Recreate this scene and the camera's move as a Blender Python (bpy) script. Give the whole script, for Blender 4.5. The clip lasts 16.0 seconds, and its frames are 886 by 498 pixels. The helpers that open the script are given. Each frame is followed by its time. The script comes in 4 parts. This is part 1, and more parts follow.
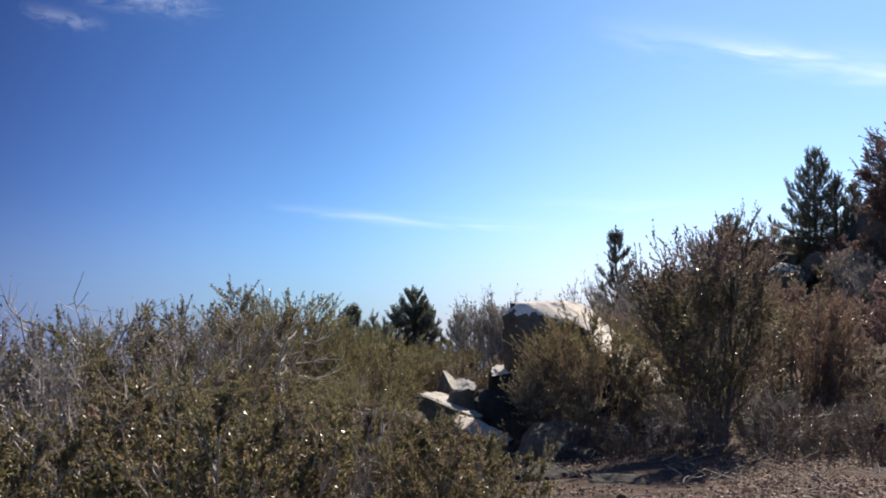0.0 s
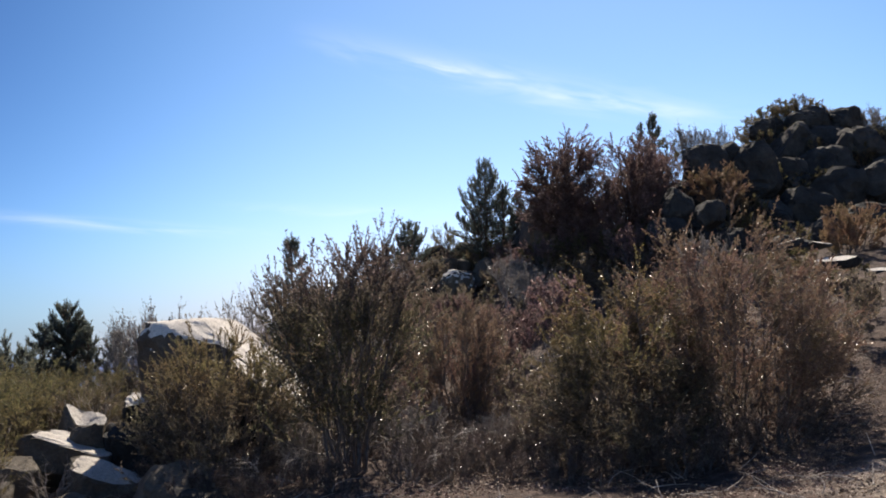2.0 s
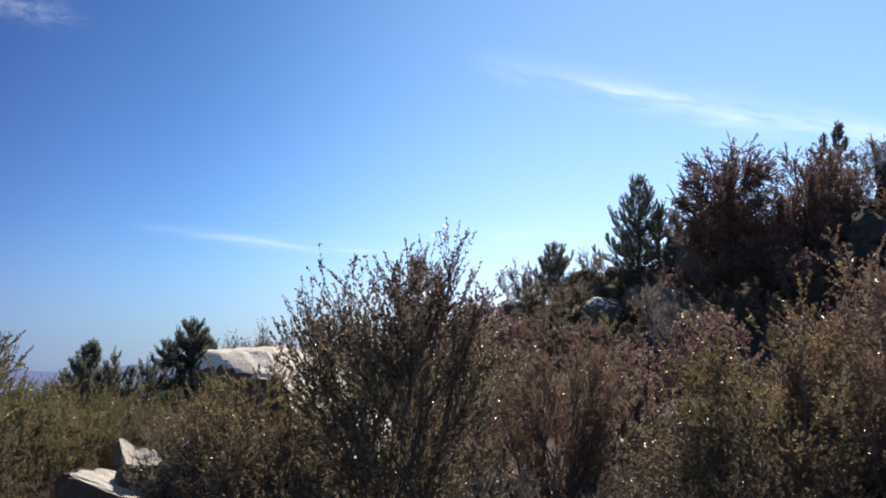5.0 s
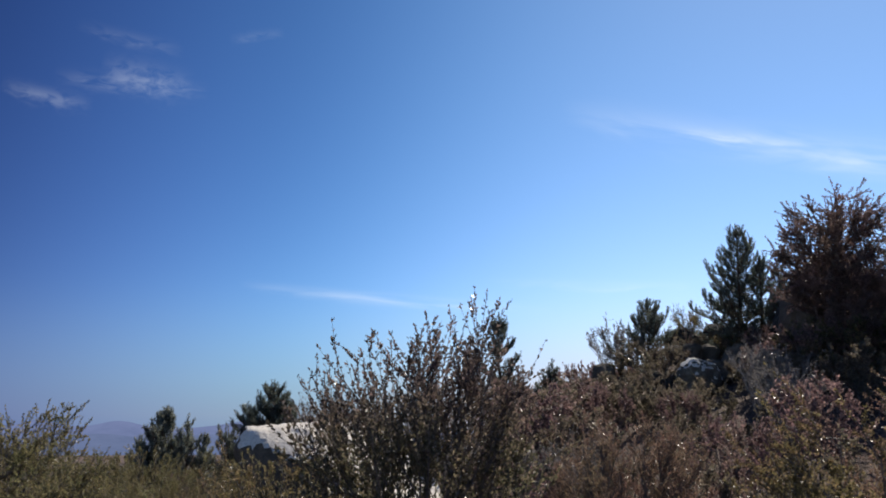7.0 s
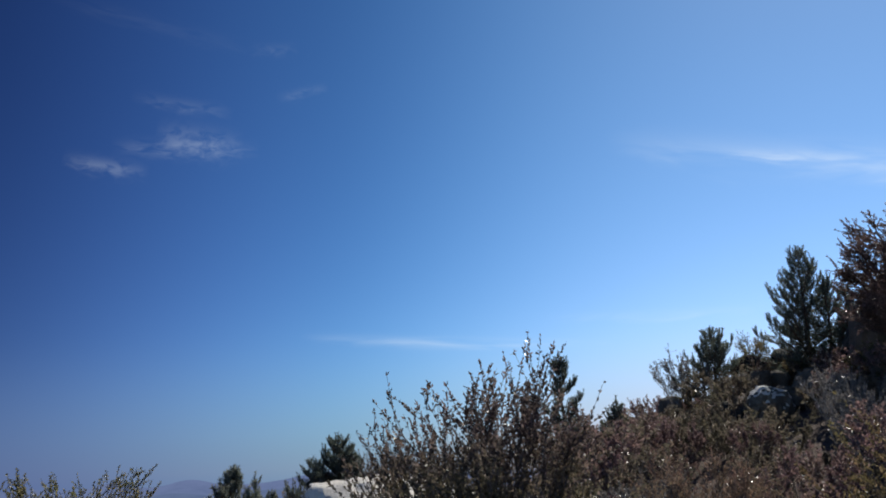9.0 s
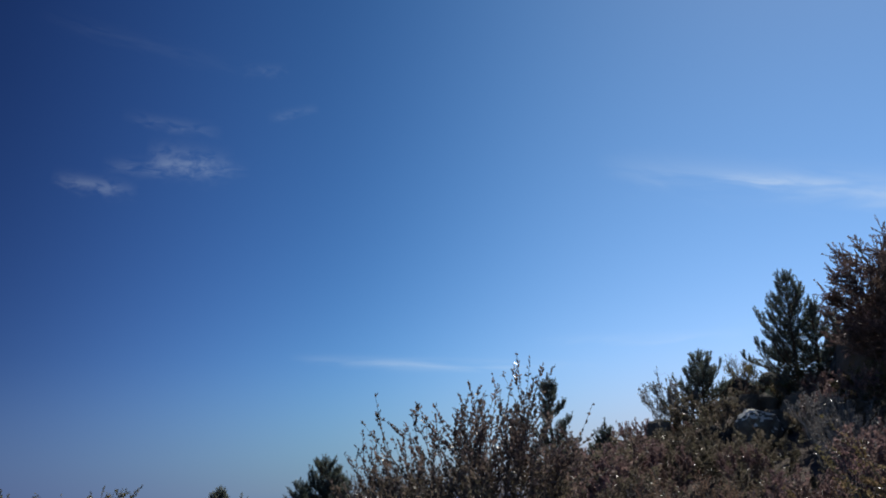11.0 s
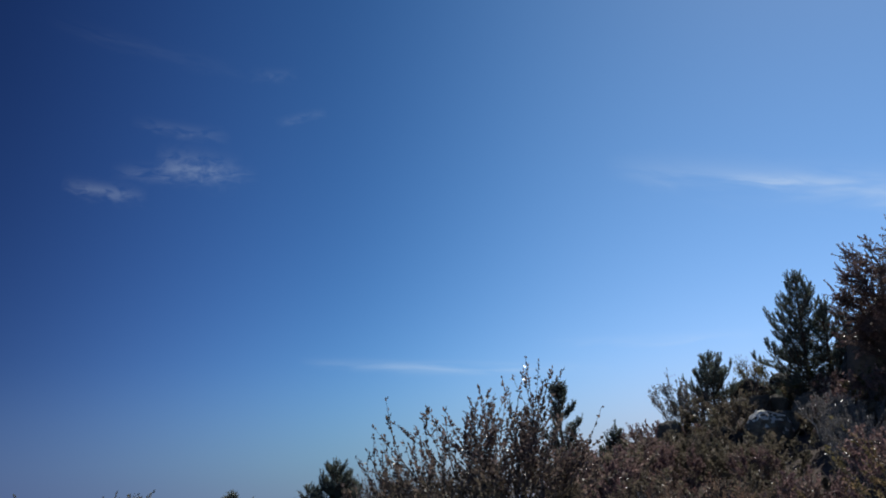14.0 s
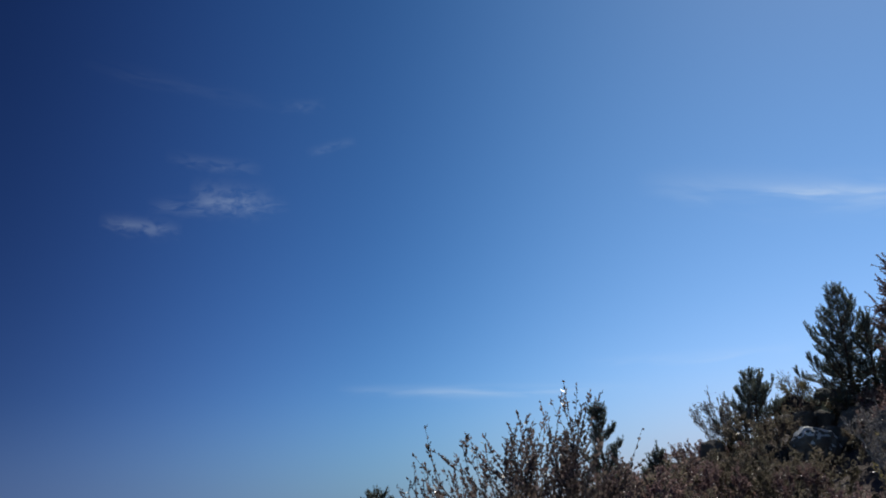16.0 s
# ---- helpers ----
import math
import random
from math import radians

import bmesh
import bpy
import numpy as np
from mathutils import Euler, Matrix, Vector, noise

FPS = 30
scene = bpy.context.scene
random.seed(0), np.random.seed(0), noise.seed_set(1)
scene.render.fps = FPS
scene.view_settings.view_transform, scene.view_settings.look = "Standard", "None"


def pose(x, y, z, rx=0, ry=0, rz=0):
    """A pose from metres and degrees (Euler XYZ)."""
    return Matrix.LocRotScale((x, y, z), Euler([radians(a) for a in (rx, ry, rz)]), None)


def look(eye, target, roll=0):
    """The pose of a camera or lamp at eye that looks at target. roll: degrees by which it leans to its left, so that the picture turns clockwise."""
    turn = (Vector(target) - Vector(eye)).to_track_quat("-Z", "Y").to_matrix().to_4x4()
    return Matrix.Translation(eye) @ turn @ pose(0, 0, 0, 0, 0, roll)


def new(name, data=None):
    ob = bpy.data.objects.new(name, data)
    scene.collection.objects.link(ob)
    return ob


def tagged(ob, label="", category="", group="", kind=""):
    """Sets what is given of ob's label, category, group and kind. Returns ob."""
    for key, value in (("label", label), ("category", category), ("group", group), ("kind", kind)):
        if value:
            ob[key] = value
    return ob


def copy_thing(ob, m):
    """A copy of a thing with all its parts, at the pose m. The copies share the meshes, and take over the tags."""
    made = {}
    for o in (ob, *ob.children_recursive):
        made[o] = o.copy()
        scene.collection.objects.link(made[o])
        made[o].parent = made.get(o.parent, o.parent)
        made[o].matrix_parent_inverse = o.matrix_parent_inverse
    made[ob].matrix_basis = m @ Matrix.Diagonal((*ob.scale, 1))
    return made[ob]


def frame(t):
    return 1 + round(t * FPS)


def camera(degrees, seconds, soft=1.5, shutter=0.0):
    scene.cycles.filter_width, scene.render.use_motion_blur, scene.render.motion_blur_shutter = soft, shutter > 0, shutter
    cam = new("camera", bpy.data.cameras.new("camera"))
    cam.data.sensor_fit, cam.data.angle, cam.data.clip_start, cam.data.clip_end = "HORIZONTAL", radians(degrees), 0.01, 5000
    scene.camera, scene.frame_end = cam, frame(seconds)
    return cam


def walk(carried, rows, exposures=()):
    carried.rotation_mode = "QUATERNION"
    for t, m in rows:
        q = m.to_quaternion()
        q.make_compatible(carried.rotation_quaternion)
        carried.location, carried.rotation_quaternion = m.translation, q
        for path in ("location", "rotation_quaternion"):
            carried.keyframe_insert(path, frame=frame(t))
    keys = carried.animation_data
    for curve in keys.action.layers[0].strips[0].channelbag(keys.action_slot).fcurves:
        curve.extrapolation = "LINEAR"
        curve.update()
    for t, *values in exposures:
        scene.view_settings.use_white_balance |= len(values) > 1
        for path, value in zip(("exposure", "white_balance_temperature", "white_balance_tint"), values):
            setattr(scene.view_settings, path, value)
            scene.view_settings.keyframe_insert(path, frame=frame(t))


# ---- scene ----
cam = camera(55.0, 16.0, soft=1.85)
# seconds, place, turn about x, y, z
ROWS = [
    (0, -0.076, 0.059, 1.606, 95.82, -0.06, -0.75),
    (0.5, 0.400, 0.342, 1.686, 96.08, -1.08, -0.34),
    (1, 0.782, 0.568, 1.785, 95.77, 0.11, -7.73),
    (1.5, 1.029, 0.979, 1.803, 97.51, 0.00, -15.97),
    (2, 1.167, 1.198, 1.841, 95.78, 2.25, -20.38),
    (2.5, 1.438, 1.651, 1.852, 98.12, 0.79, -13.31),
    (3, 1.827, 2.120, 1.886, 96.73, -0.87, -13.51),
    (5.5, 3.243, 4.013, 2.234, 98.33, 0.15, -8.59),
    (6, 3.434, 4.329, 2.360, 101.16, 0.94, -8.31),
    (6.5, 3.622, 4.443, 2.397, 101.06, 1.41, -6.46),
    (7, 3.890, 4.551, 2.422, 101.20, -0.30, -2.34),
    (7.5, 3.975, 4.623, 2.489, 103.63, 1.22, -2.40),
    (8, 3.965, 4.622, 2.518, 104.62, 2.62, -1.65),
    (8.5, 3.961, 4.593, 2.518, 105.27, 2.47, -0.03),
    (9, 3.949, 4.557, 2.489, 104.08, 2.70, 2.08),
    (11.5, 3.944, 4.529, 2.481, 105.63, 2.23, 0.91),
    (12, 3.944, 4.519, 2.475, 104.84, 1.98, 0.65),
    (12.5, 3.928, 4.487, 2.491, 105.82, 1.87, 1.22),
    (13, 3.947, 4.478, 2.491, 106.14, 2.20, 1.01),
    (13.5, 3.963, 4.498, 2.488, 106.02, 2.38, 0.84),
    (14, 3.946, 4.480, 2.482, 105.71, 2.78, 1.98),
    (14.5, 3.921, 4.480, 2.482, 105.23, 3.32, 4.39),
    (15, 3.900, 4.501, 2.499, 107.11, 3.83, 5.99),
    (15.5, 3.907, 4.434, 2.506, 107.79, 3.60, 5.93),
    (16, 3.943, 4.411, 2.502, 107.45, 4.03, 4.65),
]
EXPOSURES = [(0.0, 0.62, 6900, 12), (0.5, 0.52, 6900, 12), (1.5, 0.54, 7000, 13), (3.0, 0.52, 7000, 13), (5.5, 0.60, 6900, 13), (6.5, 0.33, 6700, 12), (7.5, 0.25, 6600, 10), (8.0, 0.16, 6500, 9), (9.0, 0.03, 6350, 7), (11.5, -0.22, 6180, 7), (16.0, -0.26, 6120, 7)]
walk(cam, [(t, pose(x, y, z, rx, ry, rz)) for t, x, y, z, rx, ry, rz in ROWS], EXPOSURES)

# ---- sky and sun ----
SUN_AZ, SUN_EL = 30.6, 42.0


def build_world():
    """Clear mountain sky with thin cirrus streaks."""
    world = bpy.data.worlds.new("sky")
    scene.world = world
    world.use_nodes = True
    nt = world.node_tree
    nt.nodes.clear()
    N, L = nt.nodes.new, nt.links.new

    def val(sock, v):
        if isinstance(v, bpy.types.NodeSocket):
            L(v, sock)
        else:
            sock.default_value = v

    def m(op, a, b=0.0, clamp=False):
        n = N("ShaderNodeMath")
        n.operation, n.use_clamp = op, clamp
        val(n.inputs[0], a)
        val(n.inputs[1], b)
        return n.outputs[0]

    sky = N("ShaderNodeTexSky")
    sky.sky_type, sky.sun_disc = "NISHITA", False
    sky.sun_elevation, sky.sun_rotation = radians(SUN_EL), radians(SUN_AZ)
    sky.altitude, sky.air_density, sky.dust_density, sky.ozone_density = 1800, SKY_AIR, SKY_DUST, SKY_OZONE
    gam = N("ShaderNodeGamma")
    L(sky.outputs[0], gam.inputs[0])
    gam.inputs[1].default_value = SKY_GAMMA
    hue = N("ShaderNodeHueSaturation")
    hue.inputs["Saturation"].default_value = SKY_SAT
    hue.inputs["Hue"].default_value = SKY_HUE
    L(gam.outputs[0], hue.inputs["Color"])

    tc = N("ShaderNodeTexCoord")
    sep = N("ShaderNodeSeparateXYZ")
    L(tc.outputs["Generated"], sep.inputs[0])
    # the sky deepens away from the sun
    flat = m("SQRT", m("MAXIMUM", m("SUBTRACT", 1.0, m("MULTIPLY", sep.outputs[2], sep.outputs[2])), 0.0001))
    toward = m("DIVIDE", m("ADD", m("MULTIPLY", sep.outputs[0], math.sin(radians(SUN_AZ))), m("MULTIPLY", sep.outputs[1], math.cos(radians(SUN_AZ)))), flat)
    deep = N("ShaderNodeMapRange")
    deep.interpolation_type = "SMOOTHSTEP"
    deep.inputs[1].default_value, deep.inputs[2].default_value, deep.inputs[3].default_value, deep.inputs[4].default_value = 0.38, 1.0, 0.30, 1.23
    L(toward, deep.inputs[0])
    # and brightens again opposite to it
    anti = N("ShaderNodeMapRange")
    anti.interpolation_type = "SMOOTHSTEP"
    anti.inputs[1].default_value, anti.inputs[2].default_value, anti.inputs[3].default_value, anti.inputs[4].default_value = 0.30, -0.70, 0.0, 1.0
    L(toward, anti.inputs[0])
    glow = m("ADD", deep.outputs[0], anti.outputs[0])
    L(m("MULTIPLY", glow, SKY_VALUE), hue.inputs["Value"])
    az = m("MULTIPLY", m("ARCTAN2", sep.outputs[0], sep.outputs[1]), 180 / math.pi)
    el = m("MULTIPLY", m("ARCSINE", sep.outputs[2]), 180 / math.pi)
    total = None
    # azimuth, elevation, half length, half width, slope, strength, grain along, grain across
    streaks = [
        (27.5, 16.2, 17.0, 1.05, -14.5, 0.26, 1.8, 0.9),
        (22.8, 17.5, 5.0, 0.36, -13.0, 0.26, 1.2, 0.6),
        (32.5, 14.9, 7.0, 0.45, -14.0, 0.24, 1.6, 0.7),
        (-0.8, 7.72, 10.5, 0.34, -4.0, 0.26, 1.2, 0.5),
        (13.2, 8.6, 8.0, 0.36, -2.5, 0.12, 1.2, 0.5),
        (-23.9, 19.25, 2.6, 0.44, -5.0, 0.12, 1.6, 0.9),
        (-18.0, 21.2, 2.8, 0.80, -6.0, 0.13, 2.0, 1.3),
        (-18.8, 20.7, 4.6, 0.45, 2.0, 0.10, 2.0, 1.2),
        (-19.2, 23.4, 3.2, 0.42, -4.0, 0.055, 1.6, 1.0),
        (-13.0, 27.3, 1.6, 0.34, 4.0, 0.035, 1.2, 0.8),
        (-11.0, 24.6, 1.8, 0.30, 14.0, 0.05, 1.2, 0.8),
        (-21.0, 28.2, 6.5, 0.45, -9.0, 0.016, 1.6, 0.8),
    ]
    for i, (a0, e0, ln, wd, slope, power, ga, gc) in enumerate(streaks):
        c, s = math.cos(radians(slope)), math.sin(radians(slope))
        squash = math.cos(radians(e0))
        da = m("MULTIPLY", m("SUBTRACT", az, a0), squash)
        de = m("SUBTRACT", el, e0)
        u = m("ADD", m("MULTIPLY", da, c / ln), m("MULTIPLY", de, s / ln))
        v = m("ADD", m("MULTIPLY", da, -s / wd), m("MULTIPLY", de, c / wd))
        comb = N("ShaderNodeCombineXYZ")
        val(comb.inputs[0], m("MULTIPLY", u, ga * 1.6))
        val(comb.inputs[1], m("MULTIPLY", v, gc))
        comb.inputs[2].default_value = 7.3 * i
        tex = N("ShaderNodeTexNoise")
        tex.inputs["Scale"].default_value = 1.0
        tex.inputs["Detail"].default_value = 3.0
        tex.inputs["Roughness"].default_value = 0.52
        tex.inputs["Distortion"].default_value = 0.6
        L(comb.outputs[0], tex.inputs["Vector"])
        wisp = N("ShaderNodeMapRange")
        wisp.interpolation_type = "SMOOTHSTEP"
        wisp.inputs[1].default_value, wisp.inputs[2].default_value = 0.28, 0.72
        L(tex.outputs["Fac"], wisp.inputs[0])
        along = m("MAXIMUM", m("SUBTRACT", 1.0, m("MULTIPLY", u, u)), 0.0)
        vv = m("ADD", v, m("MULTIPLY", m("SUBTRACT", tex.outputs["Fac"], 0.5), 1.6))
        across = m("EXPONENT", m("MULTIPLY", m("MULTIPLY", vv, vv), -1.0))
        one = m("MULTIPLY", m("MULTIPLY", along, across), m("MULTIPLY", wisp.outputs[0], power))
        total = one if total is None else m("ADD", total, one)
    mix = N("ShaderNodeMix")
    mix.data_type = "RGBA"
    L(m("MINIMUM", total, 0.85), mix.inputs["Factor"])
    # pale blue air along the horizon
    low = N("ShaderNodeMapRange")
    low.interpolation_type = "SMOOTHSTEP"
    low.inputs[1].default_value, low.inputs[2].default_value, low.inputs[3].default_value, low.inputs[4].default_value = 9.0, -1.0, 0.0, 0.7
    L(el, low.inputs[0])
    haze = N("ShaderNodeVectorMath")
    haze.operation = "SCALE"
    haze.inputs[0].default_value = HAZE
    L(m("ADD", m("MULTIPLY", glow, 0.72), 0.30), haze.inputs["Scale"])
    air = N("ShaderNodeMix")
    air.data_type = "RGBA"
    L(low.outputs[0], air.inputs["Factor"])
    L(hue.outputs[0], air.inputs["A"])
    L(haze.outputs[0], air.inputs["B"])
    # the blue grows deeper away from the sun and the air paler towards it
    close = N("ShaderNodeMapRange")
    close.interpolation_type = "SMOOTHSTEP"
    close.inputs[1].default_value, close.inputs[2].default_value = 0.75, 1.0
    L(toward, close.inputs[0])
    wide = m("DIVIDE", m("SUBTRACT", deep.outputs[0], 0.30), 0.93)
    dim = m("EXPONENT", m("DIVIDE", m("MAXIMUM", el, 0.0), -9.0))
    tint = N("ShaderNodeCombineXYZ")
    for i, (c0, c1, c2, c3, c4, c5) in enumerate(SKY_TINT):
        t1 = m("ADD", m("MULTIPLY", close.outputs[0], c1), m("MULTIPLY", wide, c2))
        t2 = m("ADD", m("MULTIPLY", dim, c3), m("MULTIPLY", m("MULTIPLY", close.outputs[0], dim), c4))
        L(m("POWER", 2.0, m("ADD", m("ADD", m("ADD", t1, t2), m("MULTIPLY", anti.outputs[0], c5)), c0)), tint.inputs[i])
    toned = N("ShaderNodeVectorMath")
    toned.operation = "MULTIPLY"
    L(air.outputs["Result"], toned.inputs[0])
    L(tint.outputs[0], toned.inputs[1])
    L(toned.outputs[0], mix.inputs["A"])
    mix.inputs["B"].default_value = (*CLOUD, 1)
    bg = N("ShaderNodeBackground")
    bg.inputs["Strength"].default_value = SKY_STRENGTH
    L(mix.outputs["Result"], bg.inputs["Color"])
    out = N("ShaderNodeOutputWorld")
    L(bg.outputs[0], out.inputs[0])


SKY_STRENGTH, SKY_GAMMA, SKY_SAT, SKY_VALUE, SKY_HUE = 0.1, 1.3, 1.10, 0.55, 0.503
SKY_AIR, SKY_DUST, SKY_OZONE = 1.0, 0.25, 2.0
CLOUD = (8.0, 8.8, 9.8)
HAZE = (2.7, 3.9, 5.6)
SKY_TINT = [(-0.30, 1.07, -0.18, -0.65, -0.20, 0.62), (-0.24, 0.66, 0.01, -0.51, -0.62, 0.38), (0.29, 0.48, -0.70, -0.12, -0.36, -0.32)]
build_world()
sun = new("sun", bpy.data.lights.new("sun", "SUN"))
sun.data.energy, sun.data.angle, sun.data.color = 5.0, radians(0.6), (1.0, 0.93, 0.82)
_d = Vector((math.sin(radians(SUN_AZ)) * math.cos(radians(SUN_EL)), math.cos(radians(SUN_AZ)) * math.cos(radians(SUN_EL)), math.sin(radians(SUN_EL))))
sun.matrix_world = look(_d * 50, (0, 0, 0))


# ---- materials ----
def material(name):
    mat = bpy.data.materials.new(name)
    mat.use_nodes = True
    mat.node_tree.nodes.clear()
    return mat, mat.node_tree.nodes.new, mat.node_tree.links.new


def ramp(N, L, fac, stops):
    r = N("ShaderNodeValToRGB")
    L(fac, r.inputs[0])
    els = r.color_ramp.elements
    while len(els) < len(stops):
        els.new(0.5)
    for e, (p, c) in zip(els, stops):
        e.position, e.color = p, (*c, 1)
    return r.outputs[0]


def noise_tex(N, L, vec, scale, detail=4, rough=0.55):
    t = N("ShaderNodeTexNoise")
    t.inputs["Scale"].default_value, t.inputs["Detail"].default_value, t.inputs["Roughness"].default_value = scale, detail, rough
    L(vec, t.inputs["Vector"])
    return t.outputs["Fac"]


def leaf_material(name, stops, translucency=0.55, rough=0.32, tint=0.2, young=None, start=1.0, full=2.4):
    """Leaves: every leaf takes its own shade; a slow drift over the plant; light passes through. young: the colours of the new growth on top, from start to full metres up."""
    mat, N, L = material(name)
    geo = N("ShaderNodeNewGeometry")
    info = N("ShaderNodeObjectInfo")
    tc = N("ShaderNodeTexCoord")
    col = ramp(N, L, geo.outputs["Random Per Island"], stops)
    if young:
        sep = N("ShaderNodeSeparateXYZ")
        L(tc.outputs["Object"], sep.inputs[0])
        second_tone = N("ShaderNodeMapRange")
        second_tone.interpolation_type = "SMOOTHSTEP"
        second_tone.inputs[1].default_value, second_tone.inputs[2].default_value = start, full
        L(sep.outputs[2], second_tone.inputs[0])
        new_growth = N("ShaderNodeMix")
        new_growth.data_type = "RGBA"
        L(second_tone.outputs[0], new_growth.inputs["Factor"])
        L(col, new_growth.inputs["A"])
        L(ramp(N, L, geo.outputs["Random Per Island"], young), new_growth.inputs["B"])
        col = new_growth.outputs["Result"]
    slow = noise_tex(N, L, tc.outputs["Object"], 1.1, 2)
    hue = N("ShaderNodeHueSaturation")
    mr = N("ShaderNodeMapRange")
    mr.inputs[1].default_value, mr.inputs[2].default_value, mr.inputs[3].default_value, mr.inputs[4].default_value = 0.3, 0.7, 0.465, 0.525
    L(slow, mr.inputs[0])
    L(mr.outputs[0], hue.inputs["Hue"])
    mv = N("ShaderNodeMapRange")
    mv.inputs[3].default_value, mv.inputs[4].default_value = 1 - tint, 1 + tint
    L(info.outputs["Random"], mv.inputs[0])
    L(mv.outputs[0], hue.inputs["Value"])
    L(col, hue.inputs["Color"])
    p = N("ShaderNodeBsdfPrincipled")
    p.inputs["Roughness"].default_value = rough
    p.inputs["Specular IOR Level"].default_value = 0.5
    L(hue.outputs[0], p.inputs["Base Color"])
    tr = N("ShaderNodeBsdfTranslucent")
    L(hue.outputs[0], tr.inputs["Color"])
    mix = N("ShaderNodeMixShader")
    mix.inputs[0].default_value = translucency
    L(p.outputs[0], mix.inputs[1])
    L(tr.outputs[0], mix.inputs[2])
    out = N("ShaderNodeOutputMaterial")
    L(mix.outputs[0], out.inputs[0])
    return mat


def rough_material(name, stops, scale=4.0, rough=0.85, bump=0.3, fine=30.0, speckle=None):
    """Bark, stone and soil: colour at two scales with relief."""
    mat, N, L = material(name)
    tc = N("ShaderNodeTexCoord")
    info = N("ShaderNodeObjectInfo")
    shift = N("ShaderNodeVectorMath")
    L(tc.outputs["Object"], shift.inputs[0])
    L(info.outputs["Location"], shift.inputs[1])
    vec = shift.outputs[0]
    big = noise_tex(N, L, vec, scale, 6, 0.62)
    small = noise_tex(N, L, vec, fine, 4, 0.7)
    col = ramp(N, L, big, stops)
    mixc = N("ShaderNodeMix")
    mixc.data_type, mixc.blend_type = "RGBA", "OVERLAY"
    mixc.inputs["Factor"].default_value = 0.45
    L(col, mixc.inputs["A"])
    grey = ramp(N, L, small, [(0.32, (0.28, 0.28, 0.28)), (0.68, (0.72, 0.71, 0.70))])
    L(grey, mixc.inputs["B"])
    last = mixc.outputs["Result"]
    if speckle:
        sp = noise_tex(N, L, vec, fine * 2.4, 2, 0.5)
        fac = ramp(N, L, sp, [(0.60, (0, 0, 0)), (0.66, (1, 1, 1))])
        mixs = N("ShaderNodeMix")
        mixs.data_type = "RGBA"
        L(fac, mixs.inputs["Factor"])
        L(last, mixs.inputs["A"])
        mixs.inputs["B"].default_value = (*speckle, 1)
        last = mixs.outputs["Result"]
    p = N("ShaderNodeBsdfPrincipled")
    p.inputs["Roughness"].default_value = rough
    p.inputs["Specular IOR Level"].default_value = 0.25
    L(last, p.inputs["Base Color"])
    add = N("ShaderNodeMath")
    add.operation = "MULTIPLY_ADD"
    L(big, add.inputs[0])
    add.inputs[1].default_value = 1.6
    L(small, add.inputs[2])
    b = N("ShaderNodeBump")
    b.inputs["Strength"].default_value, b.inputs["Distance"].default_value = bump, 0.06
    L(add.outputs[0], b.inputs["Height"])
    L(b.outputs[0], p.inputs["Normal"])
    out = N("ShaderNodeOutputMaterial")
    L(p.outputs[0], out.inputs[0])
    return mat


def ridge_material(name, near, far):
    """Far mountains, seen through miles of air: they give back the air's own light."""
    mat, N, L = material(name)
    tc = N("ShaderNodeTexCoord")
    tone = noise_tex(N, L, tc.outputs["Object"], 0.012, 8, 0.62)
    col = ramp(N, L, tone, [(0.3, near), (0.7, far)])
    e = N("ShaderNodeEmission")
    L(col, e.inputs[0])
    e.inputs[1].default_value = 1.0
    out = N("ShaderNodeOutputMaterial")
    L(e.outputs[0], out.inputs[0])
    return mat


OLIVE = leaf_material("olive_leaves", [(0.0, (0.050, 0.050, 0.028)), (0.4, (0.108, 0.104, 0.046)), (0.75, (0.180, 0.150, 0.072)), (1.0, (0.281, 0.190, 0.137))], translucency=0.6)
BROWNISH = leaf_material("brown_green_leaves", [(0.0, (0.080, 0.075, 0.054)), (0.4, (0.148, 0.130, 0.088)), (0.8, (0.210, 0.175, 0.125)), (1.0, (0.285, 0.235, 0.195))], translucency=0.6)
TALLSHRUB = leaf_material("leathery_leaves", [(0.0, (0.085, 0.087, 0.050)), (0.4, (0.165, 0.155, 0.086)), (0.8, (0.245, 0.208, 0.128)), (1.0, (0.33, 0.265, 0.20))], translucency=0.6,
                          young=[(0.0, (0.078, 0.066, 0.060)), (0.4, (0.146, 0.114, 0.097)), (0.8, (0.215, 0.158, 0.140)), (1.0, (0.32, 0.25, 0.24))], start=1.7, full=2.9)
TIPPED = leaf_material("yellow_tipped_leaves", [(0.0, (0.100, 0.088, 0.065)), (0.5, (0.195, 0.168, 0.118)), (1.0, (0.31, 0.26, 0.20))], translucency=0.6,
                       young=[(0.0, (0.094, 0.083, 0.041)), (0.5, (0.205, 0.168, 0.076)), (1.0, (0.32, 0.235, 0.13))], start=0.7, full=2.1)
DRYBRUSH = leaf_material("dry_brush_leaves", [(0.0, (0.060, 0.046, 0.038)), (0.5, (0.115, 0.088, 0.072)), (1.0, (0.20, 0.16, 0.135))], translucency=0.4)
RUSSET = leaf_material("russet_leaves", [(0.0, (0.124, 0.087, 0.064)), (0.45, (0.221, 0.154, 0.109)), (0.8, (0.317, 0.206, 0.146)), (1.0, (0.282, 0.239, 0.143))], translucency=0.55)
DARKRUSSET = leaf_material("dark_russet_leaves", [(0.0, (0.095, 0.069, 0.066)), (0.5, (0.197, 0.134, 0.121)), (1.0, (0.326, 0.225, 0.200))], translucency=0.55)
